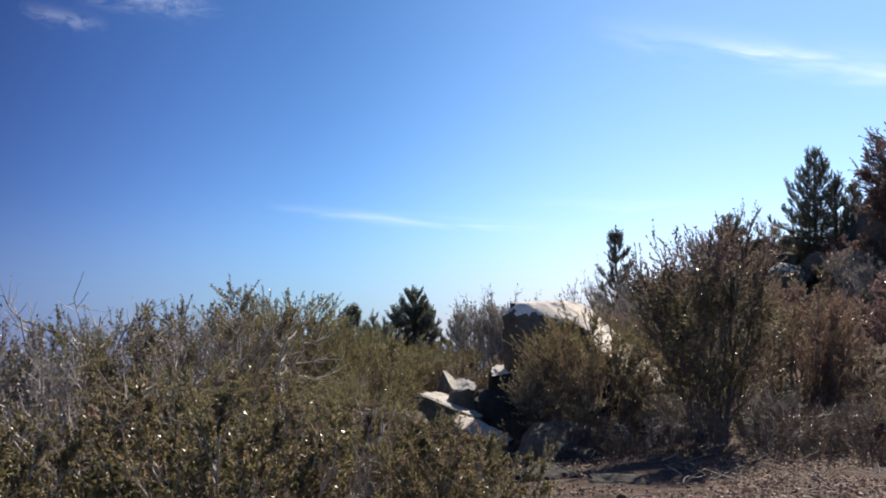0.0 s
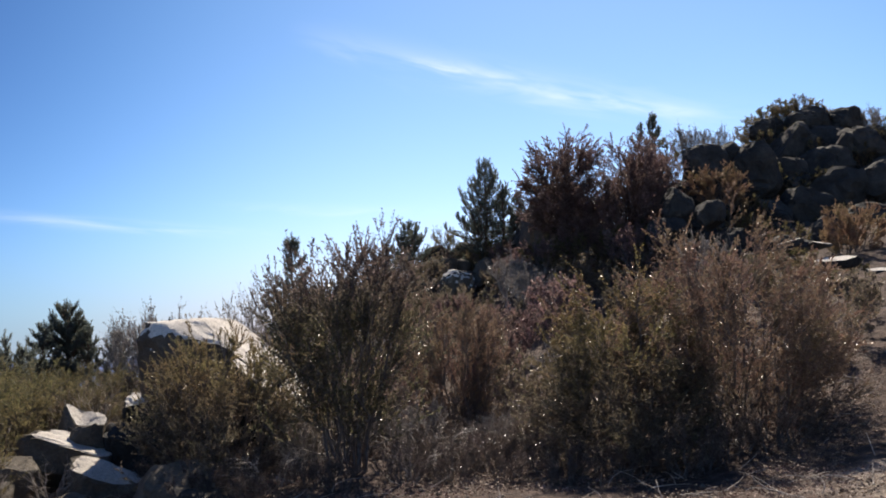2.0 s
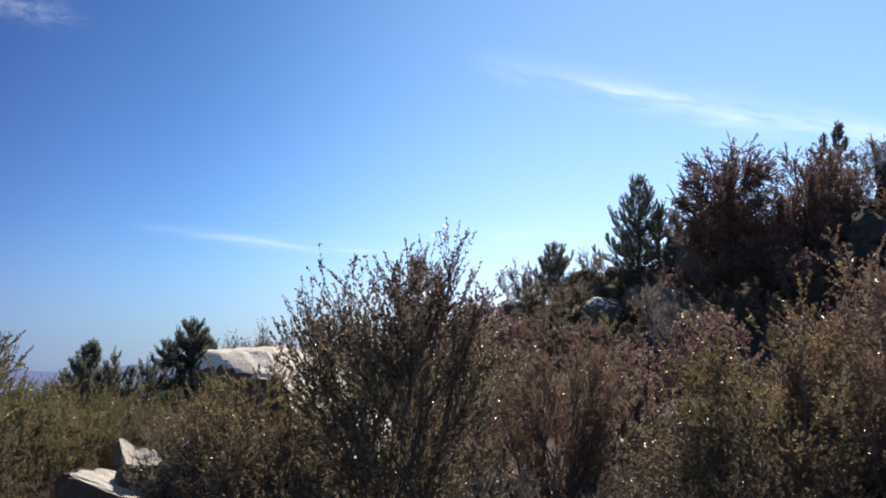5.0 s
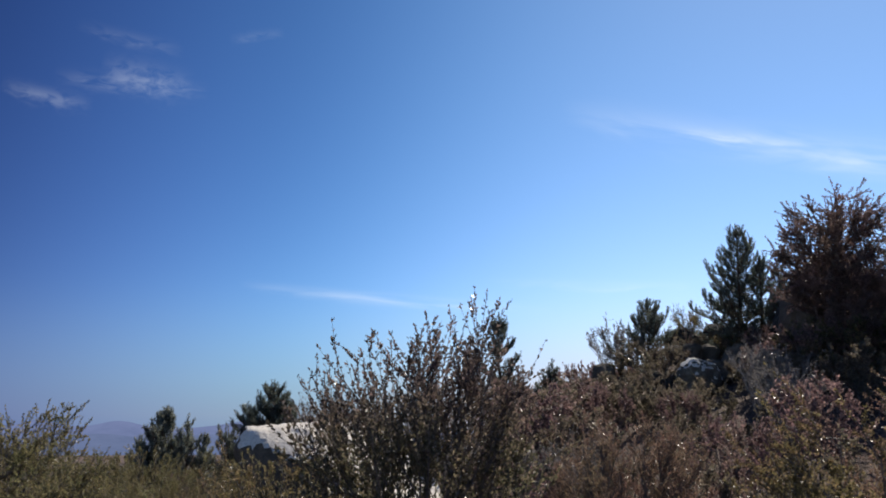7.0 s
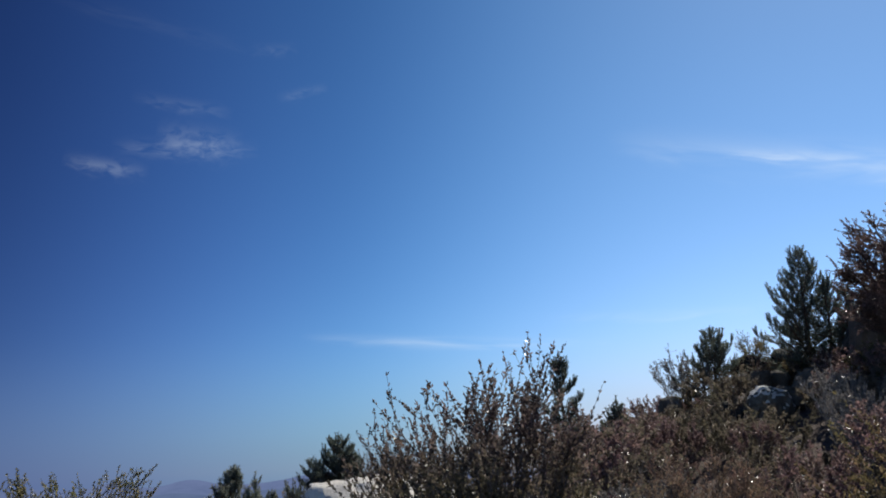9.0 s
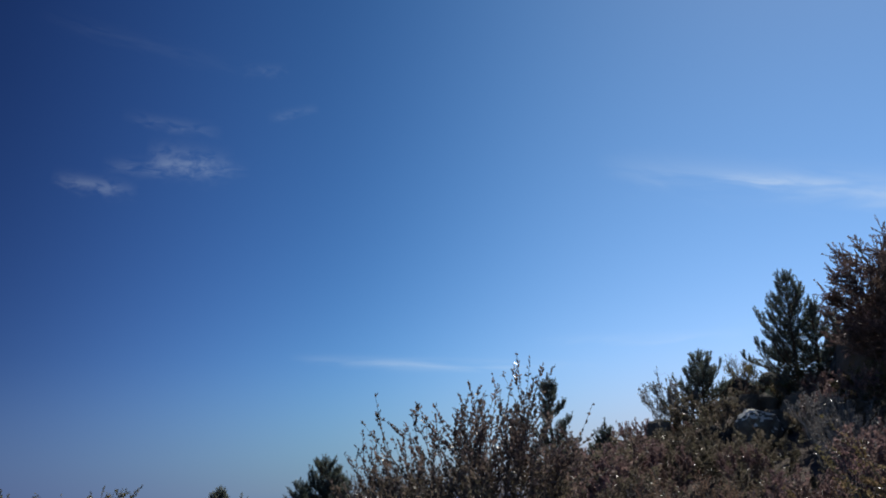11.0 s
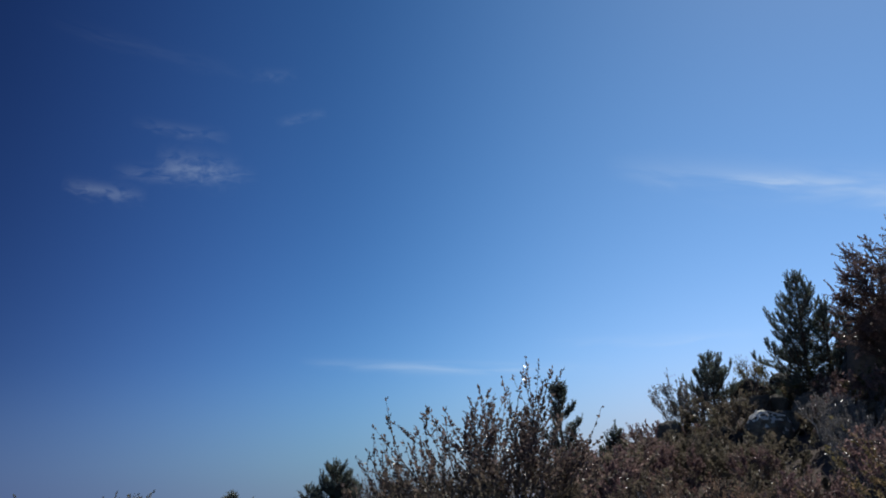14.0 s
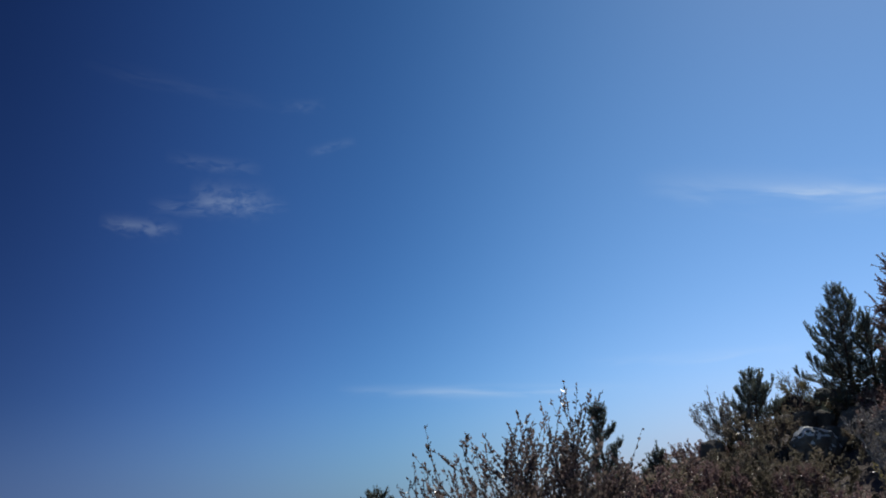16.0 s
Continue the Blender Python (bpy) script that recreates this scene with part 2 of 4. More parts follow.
GOLDEN = leaf_material("golden_leaves", [(0.0, (0.10, 0.070, 0.042)), (0.5, (0.23, 0.155, 0.090)), (1.0, (0.34, 0.24, 0.155))])
GREYLEAF = leaf_material("grey_green_leaves", [(0.0, (0.08, 0.08, 0.075)), (0.5, (0.16, 0.15, 0.144)), (1.0, (0.25, 0.225, 0.219))])
NEEDLES = leaf_material("pine_needles", [(0.0, (0.070, 0.084, 0.070)), (0.5, (0.135, 0.156, 0.124)), (1.0, (0.221, 0.235, 0.185))], translucency=0.45, rough=0.5)
PALENEEDLES = leaf_material("grey_green_pine_needles", [(0.0, (0.115, 0.130, 0.105)), (0.5, (0.200, 0.220, 0.175)), (1.0, (0.300, 0.310, 0.250))], translucency=0.45, rough=0.5)
DEADLEAF = leaf_material("dry_leaf_litter", [(0.0, (0.09, 0.055, 0.04)), (0.5, (0.20, 0.125, 0.09)), (1.0, (0.34, 0.25, 0.19))], translucency=0.05, rough=0.7)
BARK = rough_material("grey_bark", [(0.3, (0.065, 0.055, 0.049)), (0.7, (0.180, 0.156, 0.144))], 9.0, 0.7, 0.3, 60.0)
REDBARK = rough_material("red_brown_bark", [(0.3, (0.07, 0.038, 0.026)), (0.7, (0.17, 0.11, 0.085))], 8.0, 0.6, 0.3, 60.0)
DEADWOOD = rough_material("weathered_wood", [(0.3, (0.246, 0.210, 0.180)), (0.7, (0.471, 0.420, 0.370))], 9.0, 0.7, 0.3, 60.0)
FINEOLIVE = leaf_material("fine_olive_leaves", [(0.0, (0.098, 0.096, 0.049)), (0.5, (0.192, 0.179, 0.083)), (1.0, (0.325, 0.264, 0.137))], translucency=0.55)
# granite in a sunlit tone, and darker copies that paint in shade
GRANITE = rough_material("granite", [(0.28, (0.36, 0.33, 0.295)), (0.45, (0.57, 0.53, 0.475)), (0.75, (0.74, 0.70, 0.63))], 1.6, 0.85, 0.5, 22.0, speckle=(0.20, 0.18, 0.16))
MIDGRANITE = rough_material("shade_toned_granite", [(0.28, (0.073, 0.062, 0.049)), (0.5, (0.138, 0.118, 0.092)), (0.75, (0.223, 0.192, 0.151))], 1.6, 0.88, 0.5, 22.0, speckle=(0.09, 0.085, 0.08))
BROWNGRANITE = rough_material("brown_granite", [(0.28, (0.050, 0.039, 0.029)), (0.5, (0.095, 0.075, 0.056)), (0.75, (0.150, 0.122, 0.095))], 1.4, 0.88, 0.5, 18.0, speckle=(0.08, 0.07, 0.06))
DARKGRANITE = rough_material("deep_shade_granite", [(0.28, (0.014, 0.014, 0.013)), (0.5, (0.035, 0.034, 0.032)), (0.78, (0.080, 0.076, 0.069))], 1.3, 0.9, 0.5, 16.0, speckle=(0.05, 0.05, 0.045))
def soil_material():
    """Pale granite sand on the trail, brown litter and duff under the brush; the duff also paints in some of the
    shrubs' shade.
    """
    mat, N, L = material("hillside_soil")
    tc = N("ShaderNodeTexCoord")
    vec = tc.outputs["Object"]
    sep = N("ShaderNodeSeparateXYZ")
    L(vec, sep.inputs[0])
    big, mid, fine = noise_tex(N, L, vec, 0.55, 5, 0.6), noise_tex(N, L, vec, 5.0, 5, 0.65), noise_tex(N, L, vec, 38.0, 4, 0.7)
    sand = ramp(N, L, mid, [(0.3, (0.26, 0.215, 0.175)), (0.5, (0.37, 0.315, 0.26)), (0.72, (0.47, 0.41, 0.345))])
    duff = ramp(N, L, mid, [(0.3, (0.045, 0.033, 0.028)), (0.5, (0.092, 0.066, 0.055)), (0.72, (0.18, 0.130, 0.110))])
    a = N("ShaderNodeMath")
    a.operation = "MULTIPLY_ADD"
    L(sep.outputs[0], a.inputs[0])
    a.inputs[1].default_value = -0.55
    L(sep.outputs[1], a.inputs[2])
    b = N("ShaderNodeMath")
    b.operation = "MULTIPLY_ADD"
    L(big, b.inputs[0])
    b.inputs[1].default_value = 5.0
    L(a.outputs[0], b.inputs[2])
    # the duff runs on past the brush to darken ground lying in shade
    edge = N("ShaderNodeMapRange")
    edge.interpolation_type = "SMOOTHSTEP"
    edge.inputs[1].default_value, edge.inputs[2].default_value = 5.0, 6.6
    L(b.outputs[0], edge.inputs[0])
    mix = N("ShaderNodeMix")
    mix.data_type = "RGBA"
    L(edge.outputs[0], mix.inputs["Factor"])
    L(sand, mix.inputs["A"])
    L(duff, mix.inputs["B"])
    grit = N("ShaderNodeMix")
    grit.data_type, grit.blend_type = "RGBA", "OVERLAY"
    grit.inputs["Factor"].default_value = 0.6
    L(mix.outputs["Result"], grit.inputs["A"])
    L(ramp(N, L, fine, [(0.3, (0.2, 0.2, 0.2)), (0.7, (0.8, 0.79, 0.78))]), grit.inputs["B"])
    p = N("ShaderNodeBsdfPrincipled")
    p.inputs["Roughness"].default_value = 0.95
    p.inputs["Specular IOR Level"].default_value = 0.15
    L(grit.outputs["Result"], p.inputs["Base Color"])
    h = N("ShaderNodeMath")
    h.operation = "MULTIPLY_ADD"
    L(mid, h.inputs[0])
    h.inputs[1].default_value = 2.0
    L(fine, h.inputs[2])
    bump = N("ShaderNodeBump")
    bump.inputs["Strength"].default_value, bump.inputs["Distance"].default_value = 0.8, 0.05
    L(h.outputs[0], bump.inputs["Height"])
    L(bump.outputs[0], p.inputs["Normal"])
    L(p.outputs[0], N("ShaderNodeOutputMaterial").inputs[0])
    return mat


SOIL = soil_material()


# ---- mesh helpers ----
def mesh_of(name, verts, faces):
    """A mesh from numpy arrays; every face has the same number of corners."""
    verts, faces = np.asarray(verts, np.float32), np.asarray(faces, np.int32)
    k = faces.shape[1]
    me = bpy.data.meshes.new(name)
    me.vertices.add(len(verts))
    me.vertices.foreach_set("co", verts.ravel())
    me.loops.add(faces.size)
    me.loops.foreach_set("vertex_index", faces.ravel())
    me.polygons.add(len(faces))
    me.polygons.foreach_set("loop_start", np.arange(0, faces.size, k, dtype=np.int32))
    me.update(calc_edges=True)
    return me


def smooth(me):
    me.polygons.foreach_set("use_smooth", np.ones(len(me.polygons), bool))
    me.update()
    return me


def part(name, me, mat, parent, label="", kind=""):
    """Links a mesh as one object under a thing or under a part."""
    ob = new(name, me)
    if not me.materials:
        me.materials.append(mat)
    ob.parent = parent
    return tagged(ob, label, "", "", kind)


def unit(v):
    return v / np.maximum(np.linalg.norm(v, axis=-1, keepdims=True), 1e-9)


def bezier(a, b, c, n):
    u = np.linspace(0, 1, n)[None, :, None]
    return a[:, None] * (1 - u) ** 2 + 2 * b[:, None] * u * (1 - u) + c[:, None] * u ** 2


def tubes(paths, r0, r1, sides=5):
    """Tapered tubes along paths (m, n, 3), radii from r0 (m) to r1 (m): verts and quads."""
    m, n, _ = paths.shape
    tan = unit(np.gradient(paths, axis=1))
    ref = np.where(np.abs(tan[..., 2:3]) > 0.9, np.array([1.0, 0, 0]), np.array([0, 0, 1.0]))
    s = unit(np.cross(tan, ref))
    w = np.cross(tan, s)
    u = np.linspace(0, 1, n)[None, :]
    rad = (r0[:, None] * (1 - u) + r1[:, None] * u)[..., None, None]
    ang = np.arange(sides) * 2 * np.pi / sides
    ring = s[:, :, None] * np.cos(ang)[None, None, :, None] + w[:, :, None] * np.sin(ang)[None, None, :, None]
    v = (paths[:, :, None] + ring * rad).reshape(-1, 3)
    i = np.arange(m)[:, None, None] * n * sides + np.arange(n - 1)[None, :, None] * sides
    j, k = np.arange(sides), (np.arange(sides) + 1) % sides
    q = np.stack([i + j, i + k, i + sides + k, i + sides + j], -1).reshape(-1, 4)
    return v, q


def leaves(rng, pts, axis, length, width, spread=0.8, curl=0.18, simple=False):
    """One folded four-cornered leaf at each point."""
    n = len(pts)
    ax = unit(axis + rng.normal(0, spread, (n, 3)))
    side = unit(np.cross(ax, rng.normal(0, 1, (n, 3))))
    nor = np.cross(ax, side)
    ln = (length * rng.uniform(0.65, 1.25, n))[:, None]
    wd = (width * rng.uniform(0.75, 1.2, n))[:, None]
    tip = pts + ax * ln
    mid = pts + ax * ln * 0.5 + nor * ln * curl
    if simple:
        v = np.stack([pts - side * wd * 0.12, mid + side * wd * 0.75, tip], 1).reshape(-1, 3)
        return v, np.arange(3 * n).reshape(-1, 3)
    v = np.stack([pts, mid + side * wd * 0.5, tip, mid - side * wd * 0.5], 1).reshape(-1, 3)
    return v, np.arange(4 * n).reshape(-1, 4)


def pick(paths, who, u):
    """Points and tangents on paths[who] at the fractions u."""
    n = paths.shape[1]
    f = u * (n - 1)
    i = np.minimum(f.astype(int), n - 2)
    w = (f - i)[:, None]
    a, b = paths[who, i], paths[who, i + 1]
    return a * (1 - w) + b * w, unit(b - a)


# ---- shrubs and trees ----
def shrub(name, seed, h, r, leaf_mat, bark_mat, stems=11, branches=8, twigs=7, leaf_count=16000, leaf=0.04, upright=0.6,
          shoots=24, bare=0.25, flat=0.35, twig_len=0.30, thick=1.0, stem_parts=True, shoot_len=0.5, lean=(0.0, 0.0), simple=False, feet=0.35, reach=1.0, spread=0.8):
    """A many-stemmed shrub: stems from one crown, branches, twigs and small leaves, with long shoots over the top."""
    rng = np.random.default_rng(seed)
    thing = new(name)
    k = h / 3.0
    # stems
    a = np.arange(stems) * 2.399 + rng.uniform(-0.4, 0.4, stems)
    rho = np.sqrt((np.arange(stems) + 0.5) / stems) * rng.uniform(0.75, 1.05, stems)
    out = np.stack([np.cos(a), np.sin(a), np.zeros(stems)], 1)
    top = (h * (1 - flat * rho ** 2) * rng.uniform(0.72, 0.95, stems))[:, None] * np.array([0, 0, 1.0]) + out * (r * 0.86 * rho)[:, None]
    top[:, 0] += lean[0]
    top[:, 1] += lean[1]
    base = out * (feet * r * rho)[:, None] + np.array([0, 0, -0.08])
    ctl = base + (top - base) * 0.5 + out * (r * 0.10) * rng.uniform(-0.6, 1.0, (stems, 1)) + np.array([0, 0, 0.08 * h])
    sp = bezier(base, ctl, top, 9)
    sp[:, 1:-1] += rng.normal(0, 0.018 * h, (stems, 7, 3))
    sr0 = rng.uniform(0.018, 0.034, stems) * k * thick
    # branches
    nb = stems * branches
    who = np.repeat(np.arange(stems), branches)
    u = rng.uniform(bare, 0.98, nb)
    p0, tan = pick(sp, who, u)
    radial = unit(p0 * np.array([1, 1, 0.0]) + 1e-6)
    d = unit(tan * 0.5 + radial * (1 - upright) * 1.1 + np.array([0, 0, 1.0]) * upright + rng.normal(0, 0.42, (nb, 3)))
    ln = (h * 0.34 * reach * (1.05 - 0.55 * u) * rng.uniform(0.6, 1.25, nb))[:, None]
    tip = p0 + d * ln
    bp = bezier(p0, p0 + d * ln * 0.5 + radial * ln * 0.15, tip + np.array([0, 0, 1.0]) * ln * 0.18, 5)
    # twigs
    ntw = nb * twigs
    who2 = np.repeat(np.arange(nb), twigs)
    u2 = rng.uniform(0.15, 1.0, ntw)
    q0, tan2 = pick(bp, who2, u2)
    rad2 = unit(q0 * np.array([1, 1, 0.0]) + 1e-6)
    d2 = unit(tan2 * 0.6 + rad2 * 0.25 + np.array([0, 0, 1.0]) * upright * 0.9 + rng.normal(0, 0.5, (ntw, 3)))
    ln2 = (twig_len * k * rng.uniform(0.45, 1.25, ntw))[:, None]
    seg = 2 if simple else 3
    tp = bezier(q0, q0 + d2 * ln2 * 0.5, q0 + d2 * ln2 + np.array([0, 0, 0.12]) * ln2, seg)
    # long shoots over the top
    if shoots:
        ws = rng.integers(0, stems, shoots)
        s0, _ = pick(sp, ws, rng.uniform(0.78, 1.0, shoots))
        ds = unit(np.array([0, 0, 1.0]) + unit(s0 * np.array([1, 1, 0.0])) * 0.28 + rng.normal(0, 0.16, (shoots, 3)))
        ls = (shoot_len * k * rng.uniform(0.6, 1.4, shoots))[:, None]
        shp = bezier(s0, s0 + ds * ls * 0.5 + rng.normal(0, 0.03, (shoots, 3)), s0 + ds * ls, seg)
        tp = np.concatenate([tp, shp])
        side0, st = pick(shp, np.repeat(np.arange(shoots), 3), rng.uniform(0.2, 0.8, shoots * 3))
        sd = unit(st + rng.normal(0, 0.5, (shoots * 3, 3)))
        sl = (shoot_len * 0.4 * k * rng.uniform(0.5, 1.2, shoots * 3))[:, None]
        tp = np.concatenate([tp, bezier(side0, side0 + sd * sl * 0.5, side0 + sd * sl + np.array([0, 0, 0.2]) * sl, seg)])
    ntw = len(tp)
    if stem_parts:
        for i in range(stems):
            v, q = tubes(sp[i:i + 1], sr0[i:i + 1], sr0[i:i + 1] * 0.3, 6)
            part("stem", smooth(mesh_of("stem", v, q)), bark_mat, thing)
    else:
        v, q = tubes(sp, sr0, sr0 * 0.3, 5)
        part("stems", smooth(mesh_of("stems", v, q)), bark_mat, thing)
    v1, q1 = tubes(bp, sr0[who] * 0.42, sr0[who] * 0.14, 4)
    v2, q2 = tubes(tp, np.full(ntw, 0.0042 * k * thick), np.full(ntw, 0.0022 * k * thick), 3)
    part("twig_growth", smooth(mesh_of("twig_growth", np.concatenate([v1, v2]), np.concatenate([q1, q2 + len(v1)]))), bark_mat, thing, kind="stuff")
    if leaf_count:
        wl = rng.integers(0, ntw, leaf_count)
        pl, tl = pick(tp, wl, rng.beta(1.6, 1.0, leaf_count))
        v, q = leaves(rng, pl, tl + np.array([0, 0, 0.25]), leaf, leaf * 0.52, spread, simple=simple)
        part("foliage", mesh_of("foliage", v, q), leaf_mat, thing, kind="stuff")
    return thing


def pine(name, seed, h, r, limbs=60, tufts=800, needles=60, power=0.75, crown=4.0, needle_mat=None):
    """A young pine: tapered trunk, upswept limbs of uneven length, finger-like upright shoots set with brushes of needles. crown: how far the limbs reach down from the tip."""
    rng = np.random.default_rng(seed)
    thing = new(name)
    crown = min(crown, h * 0.97)
    z = np.linspace(-0.1, h * 0.985, 11)
    path = np.stack([rng.normal(0, 0.03, 11), rng.normal(0, 0.03, 11), z], 1)
    path[0, :2] = 0
    v, q = tubes(path[None], np.array([0.022 * h + 0.02]), np.array([0.010]), 8)
    part("trunk", smooth(mesh_of("trunk", v, q)), REDBARK, thing)
    f = np.sort(rng.uniform(0, 1, limbs) ** 0.85)
    u = 1 - crown / h * (1 - f * 0.97)
    p0, _ = pick(path[None], np.zeros(limbs, int), u)
    a = np.arange(limbs) * 2.399 + rng.uniform(-0.7, 0.7, limbs)
    out = np.stack([np.cos(a), np.sin(a), np.zeros(limbs)], 1)
    long = rng.choice([0.55, 0.8, 1.0, 1.15], limbs, p=[0.2, 0.3, 0.35, 0.15]) * rng.uniform(0.85, 1.1, limbs)
    ln = (r * np.minimum((1.0 - f) ** power, 0.7 + f) * long + 0.05)[:, None]
    rise = (0.25 + 0.5 * f)[:, None] * rng.uniform(0.5, 1.4, (limbs, 1))
    up = np.array([0, 0, 1.0])
    lp = bezier(p0, p0 + out * ln * 0.7 + up * ln * rise * 0.05, p0 + out * ln + up * ln * rise, 7)
    for i in range(limbs):
        rr = np.array([0.012 + 0.014 * ln[i, 0]])
        v, q = tubes(lp[i:i + 1], rr, rr * 0.3, 5)
        part("limb", smooth(mesh_of("limb", v, q)), REDBARK, thing)
    tufts = int(tufts * 1.75)
    share = ln[:, 0] + 0.08
    who = np.sort(rng.choice(limbs, tufts, p=share / share.sum()))
    w = np.clip(rng.beta(1.35, 1.0, tufts), 0.08, 1.0)
    b0, tan = pick(lp, who, w)
    side = unit(np.cross(tan, up)) * rng.choice([-1.0, 1.0], (tufts, 1))
    b0 = b0 + side * rng.uniform(0, 0.22, (tufts, 1)) * ln[who] * (1.1 - w)[:, None]
    d = unit(tan * 0.45 + side * 0.25 + up * 0.75 + rng.normal(0, 0.25, (tufts, 3)))
    size = rng.uniform(0.6, 1.3, tufts) * (0.75 + 0.35 * min(r, 2.2) / 2.2)
    bl = (0.24 * size)[:, None]
    bp = bezier(b0, b0 + d * bl * 0.5, b0 + d * bl + up * bl * 0.2, 3)
    leaders = np.stack([path[-1] + rng.normal(0, 0.02, (4, 3)) - up * 0.12 * np.arange(4)[:, None]] * 3, 1)
    leaders[:, 1] += up * 0.12
    leaders[:, 2] += up * 0.26
    bp = np.concatenate([bp, leaders])
    size = np.concatenate([size, np.ones(4)])
    nb = len(bp)
    v, q = tubes(bp, np.full(nb, 0.008), np.full(nb, 0.004), 3)
    part("fine_branching", smooth(mesh_of("fine_branching", v, q)), REDBARK, thing, kind="stuff")
    n = nb * needles
    wl = np.repeat(np.arange(nb), needles)
    pl, tl = pick(bp, wl, rng.beta(1.25, 0.9, n))
    ax = unit(tl * 0.75 + rng.normal(0, 0.5, (n, 3)))
    needle = (0.088 * size[wl] ** 0.5)[:, None]
    sd = unit(np.cross(ax, rng.normal(0, 1, (n, 3)))) * needle * 0.115
    tipn = pl + ax * needle * rng.uniform(0.7, 1.25, (n, 1))
    v, q = np.stack([pl - sd, pl + sd, tipn], 1).reshape(-1, 3), np.arange(3 * n).reshape(-1, 3)
    part("needle_foliage", mesh_of("needle_foliage", v, q), needle_mat or NEEDLES, thing, kind="stuff")
    return thing


def boulder(name, seed, size, mat, cuts=9, rough=0.14, level=4, square=0.72, slab=(), split=0, saddle=0.0):
    """A weathered granite boulder: a blunt block, split along a few planes, pitted. slab: planes (normal, distance) in
    metres; the first split of them are painted pale as sunlit faces; with split -1 all that faces up is painted so.
    """
    rng = np.random.default_rng(seed)
    bm = bmesh.new()
    bmesh.ops.create_icosphere(bm, subdivisions=level, radius=1.0)
    co = np.array([v.co[:] for v in bm.verts])
    co = np.sign(co) * np.abs(co) ** square
    off = rng.uniform(-40, 40, 3)
    low = np.array([noise.noise(Vector(c * 1.2 + off)) for c in co])
    co *= (1 + rough * 1.5 * low)[:, None]
    for p, d in zip(unit(rng.normal(0, 1, (cuts, 3))), rng.uniform(0.62, 0.95, cuts)):
        co -= (np.maximum(co @ p - d, 0) * 0.95)[:, None] * p
    co *= np.array(size)
    second_tone = np.zeros(len(co), bool)
    for n, (*p, d) in enumerate(slab):
        p = unit(np.array(p))
        if n < split:
            second_tone |= co @ p > d
        co -= (np.maximum(co @ p - d, 0) * 0.96)[:, None] * p
    if saddle:
        co[:, 2] -= saddle * np.exp(-(co[:, 0] / (0.45 * size[0])) ** 2) * np.clip(co[:, 2] / size[2] + 0.3, 0, 1)
    k = 1.0 / max(size)
    mid = np.array([noise.noise(Vector(c * 3.5 * k + off)) for c in co])
    crack = np.array([abs(noise.noise(Vector(c * 1.9 * k - off))) for c in co])
    fine = np.array([noise.noise(Vector(c * 11.0 * k + off)) for c in co])
    co *= (1 + rough * 0.30 * mid + rough * 0.14 * fine - rough * 0.55 * np.maximum(0.09 - crack, 0) / 0.09)[:, None]
    for v, c in zip(bm.verts, co):
        v.co = c
    me = bpy.data.meshes.new(name)
    me.materials.append(mat)
    # paints sunlight on the chosen faces with the pale granite
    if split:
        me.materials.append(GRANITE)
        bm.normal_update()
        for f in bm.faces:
            if all(second_tone[v.index] for v in f.verts) or (split < 0 and f.normal.z > 0.42):
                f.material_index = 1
    bm.to_mesh(me)
    bm.free()
    return new(name, me)


# ---- ground ----
def softplus(x, w):
    return w * np.log1p(np.exp(np.clip(x / w, -40, 40)))


def height(x, y):
    """The lie of the land: a slope that rises to a rocky hill on one side and falls away to a valley on the other."""
    x, y = np.asarray(x, float), np.asarray(y, float)
    side = np.clip((x - 2.5) / 9, 0, 1)
    side = side * side * (3 - 2 * side)
    h = 0.03 * np.clip(x - 3, -12, 12) + 0.17 * softplus(x - 8.5, 1.0) + 0.16 * softplus(x - 15, 2.0) - 0.15 * softplus(x - 22, 2.0) - 0.18 * softplus(x - 45, 6.0)
    h = h - 0.35 * np.exp(-((x - 8.3) ** 2 + (y - 11.3) ** 2) / (2 * 2.4 ** 2))
    h = h + 0.12 * side * softplus(y - 16, 3.0) * np.exp(-np.maximum(y - 45, 0) / 25)
    h = h + 0.50 * np.exp(-((x - 2.8) ** 2 + (y - 3.2) ** 2) / (2 * 3.8 ** 2))
    h = h - 0.50 * np.exp(-((x - 1.5) ** 2 + (y - 16.5) ** 2) / (2 * 3.5 ** 2))
    h = h + 0.26 * np.exp(-((x - 4.2) ** 2 + (y - 12.9) ** 2) / (2 * 1.6 ** 2))
    far = np.hypot(x - 5, y - 15)
    h = h - 0.10 * softplus(-x - 9, 3.0) * np.exp(-far / 400)
    h = h - 170 * (1 - np.exp(-softplus(far - 50, 6.0) / 220))
    return h


def ground_z(x, y):
    return float(height(x, y))


